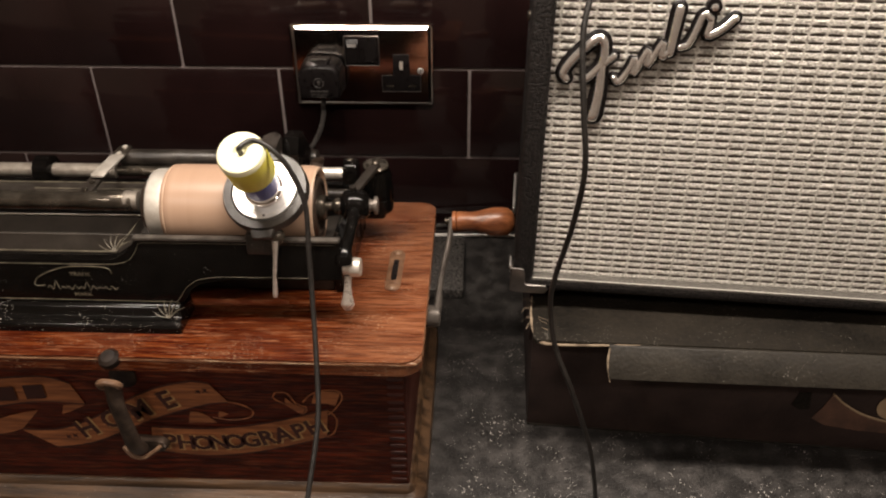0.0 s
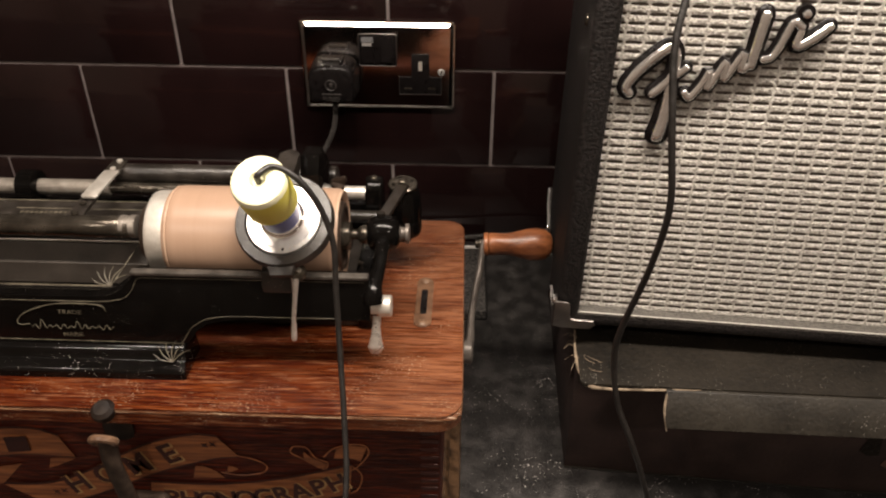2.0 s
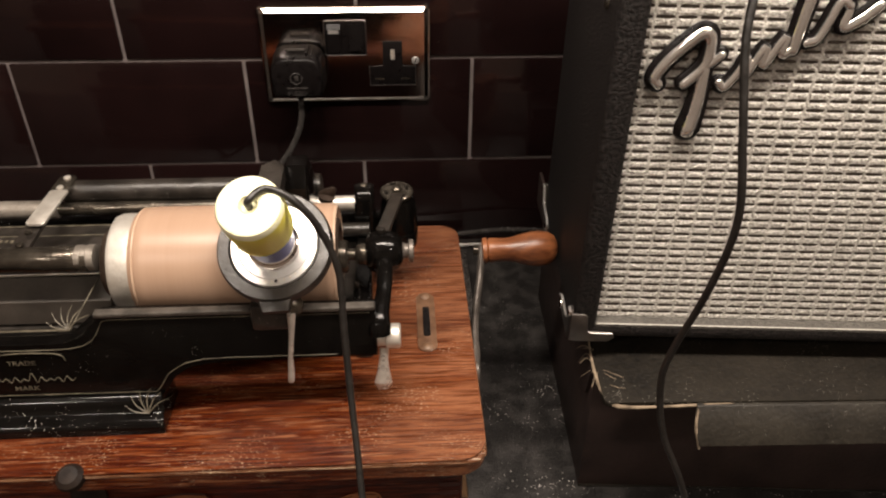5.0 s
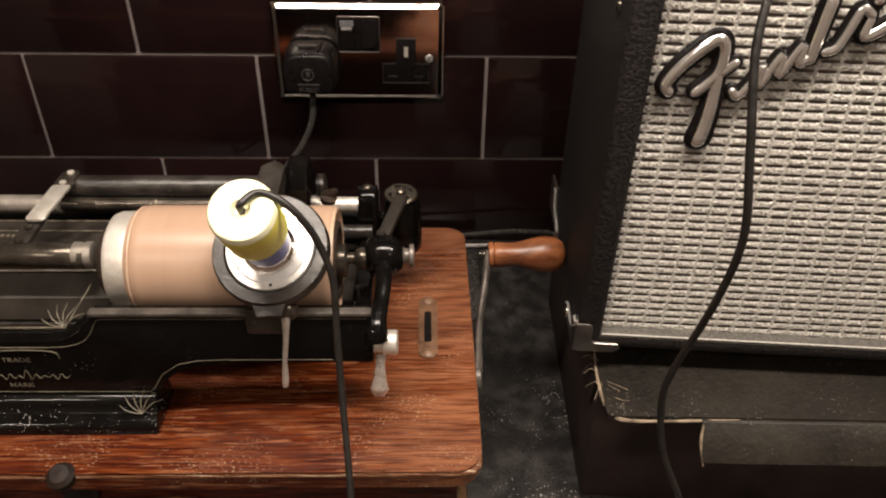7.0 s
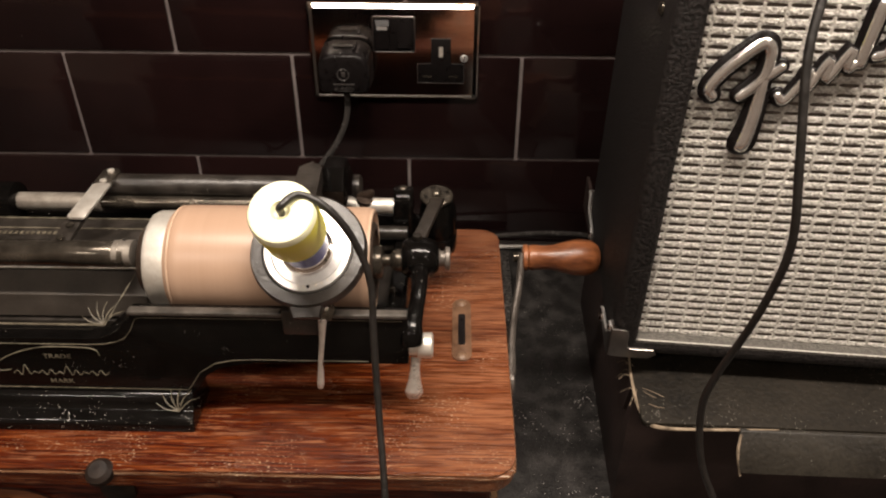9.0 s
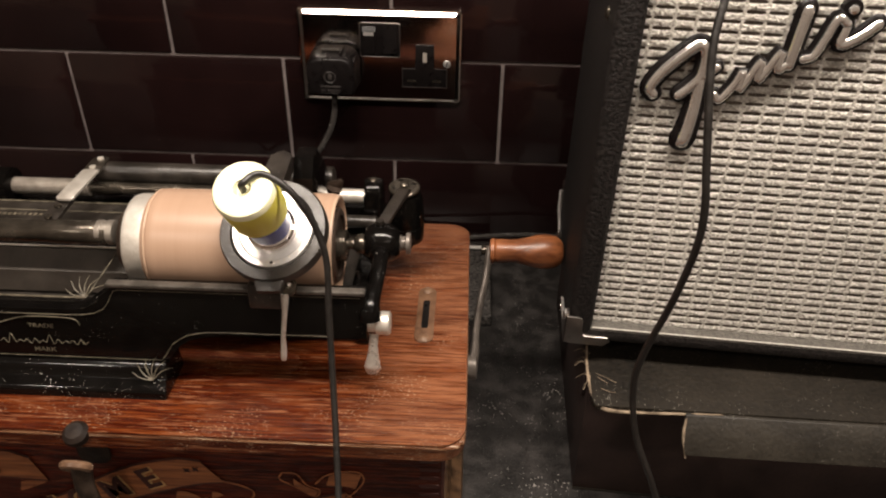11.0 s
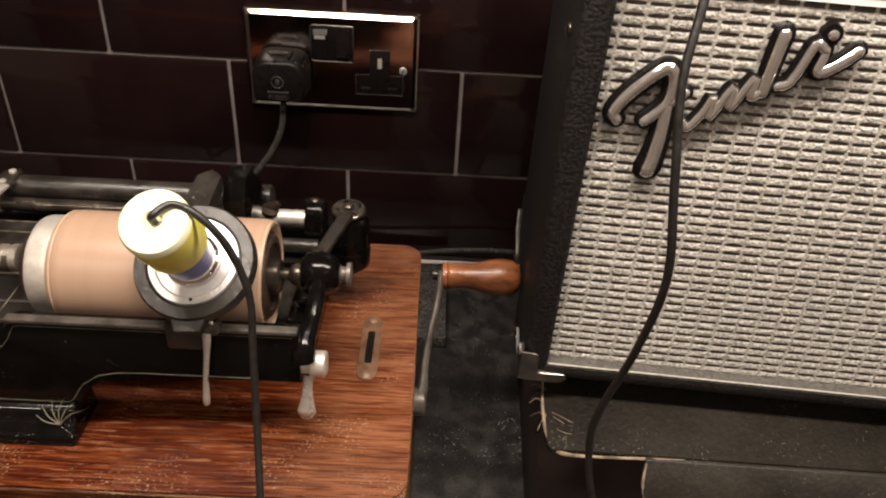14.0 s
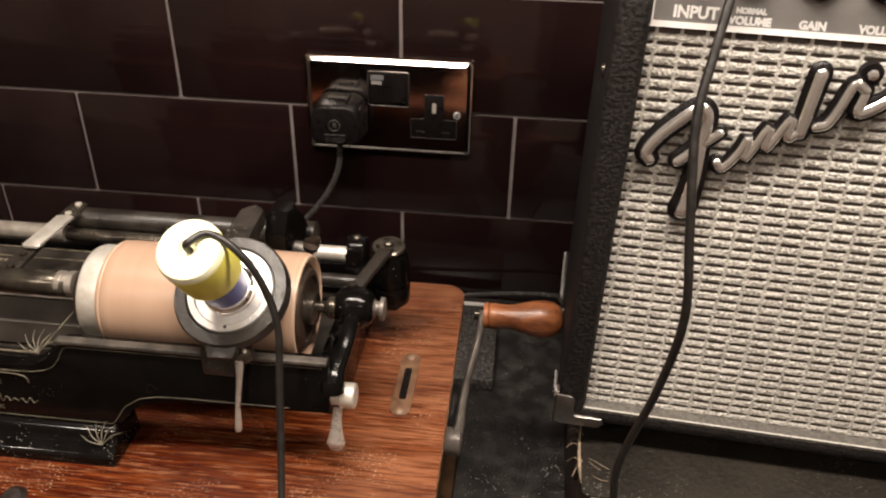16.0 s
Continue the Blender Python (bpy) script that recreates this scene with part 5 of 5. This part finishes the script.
# ---- lead hanging in front of the amplifier ----
lead = thing("instrument_cable", (0.03, -0.41, 0.0), "black instrument lead hanging from the amplifier to the worktop", "cable")
jx = AM @ V(0.0305, REC - 0.006 + SLOPE * 0.0270, GZ1 + 0.0270)
part("jack_plug", lathe(jx, (-0.05, -1, -0.12), [(0, 0.0045), (0.001, 0.0065), (0.022, 0.0065), (0.024, 0.0055), (0.034, 0.0040), (0.034, 0)], 20), M_NICKEL, lead, "straight metal jack plug")
part("lead", tube([jx + V(-0.0015, -0.030, -0.004), (-0.0040, -0.3420, 0.3890), (-0.0020, -0.3620, 0.3960), (-0.0040, -0.3750, 0.3880), (-0.0085, -0.3860, 0.3690), (-0.0122, -0.3955, 0.3490), (-0.0103, -0.4075, 0.3160), (-0.0075, -0.4140, 0.2850), (-0.0105, -0.4110, 0.2500), (-0.0168, -0.4050, 0.2120), (-0.0180, -0.4035, 0.1900), (-0.0135, -0.4080, 0.1620), (-0.0035, -0.4155, 0.1380), (0.0065, -0.4185, 0.1100), (0.0145, -0.4195, 0.0830), (0.0195, -0.4185, 0.0560), (0.0240, -0.4165, 0.0280), (0.0300, -0.4170, 0.0080), (0.0335, -0.4300, 0.0026), (0.0350, -0.5000, 0.0026), (0.0300, -0.6000, 0.0026), (0.0300, -0.6240, -0.0060), (0.0300, -0.6260, -0.1000)], 0.00162, 12), M_CABLE, lead, "black rubber lead")

# ---- lamp fittings ----
# Housings put round the two added fill lamps.
for x, y in ((-1.0, -1.7), (0.9, -1.7)):
    fitting = thing("unseen_lamp", (x, y, 1.6), "unseen round white fill lamp, added under the ceiling", "ceiling light", "ceiling lights")
    part("housing", lathe((x, y, 1.6), (0, 0, -1), [(0, 0.10), (0.03, 0.10), (0.15, 0.095), (0.15, 0.085), (0.145, 0.085), (0.145, 0)], 32), M_CEILING, fitting)
strip_light = thing("strip_light", (-0.02, -0.47, 1.6), "long white strip light hung over the worktop", "lamp")
part("housing", slab(-0.49, 0.45, -0.515, -0.425, 0.866, 0.91, 0.004), M_CEILING, strip_light)
for x in (-0.4, 0.3):
    part("hanger", tube([(x, -0.47, 1.6), (x, -0.47, 0.905)], 0.003, 8, 0), M_CEILING, strip_light)

# ---- wall tiles ----
TW, THT = PITCH - GAP, ROW - GAP
tile_mesh = mesh_of("tile", slab(-TW / 2, TW / 2, 0.0, 0.008, -THT / 2, THT / 2, 0.0012, 2), M_TILE)
rnd = random.Random(2)
for r in range(-1, 9):
    z = 0.201 + ROW * (r - 1.5)
    if z < 0:
        continue
    shift = 0.0 if r % 2 else 0.5
    for c in range(-5, 6):
        x = -0.2725 + PITCH * (c + 0.5 + shift)
        ob = new("tile", tile_mesh)
        ob.matrix_basis = pose(x, rnd.uniform(0, 0.0003), z, rnd.uniform(-0.12, 0.12), 0, rnd.uniform(-0.1, 0.1))
        ob.parent = wall_north
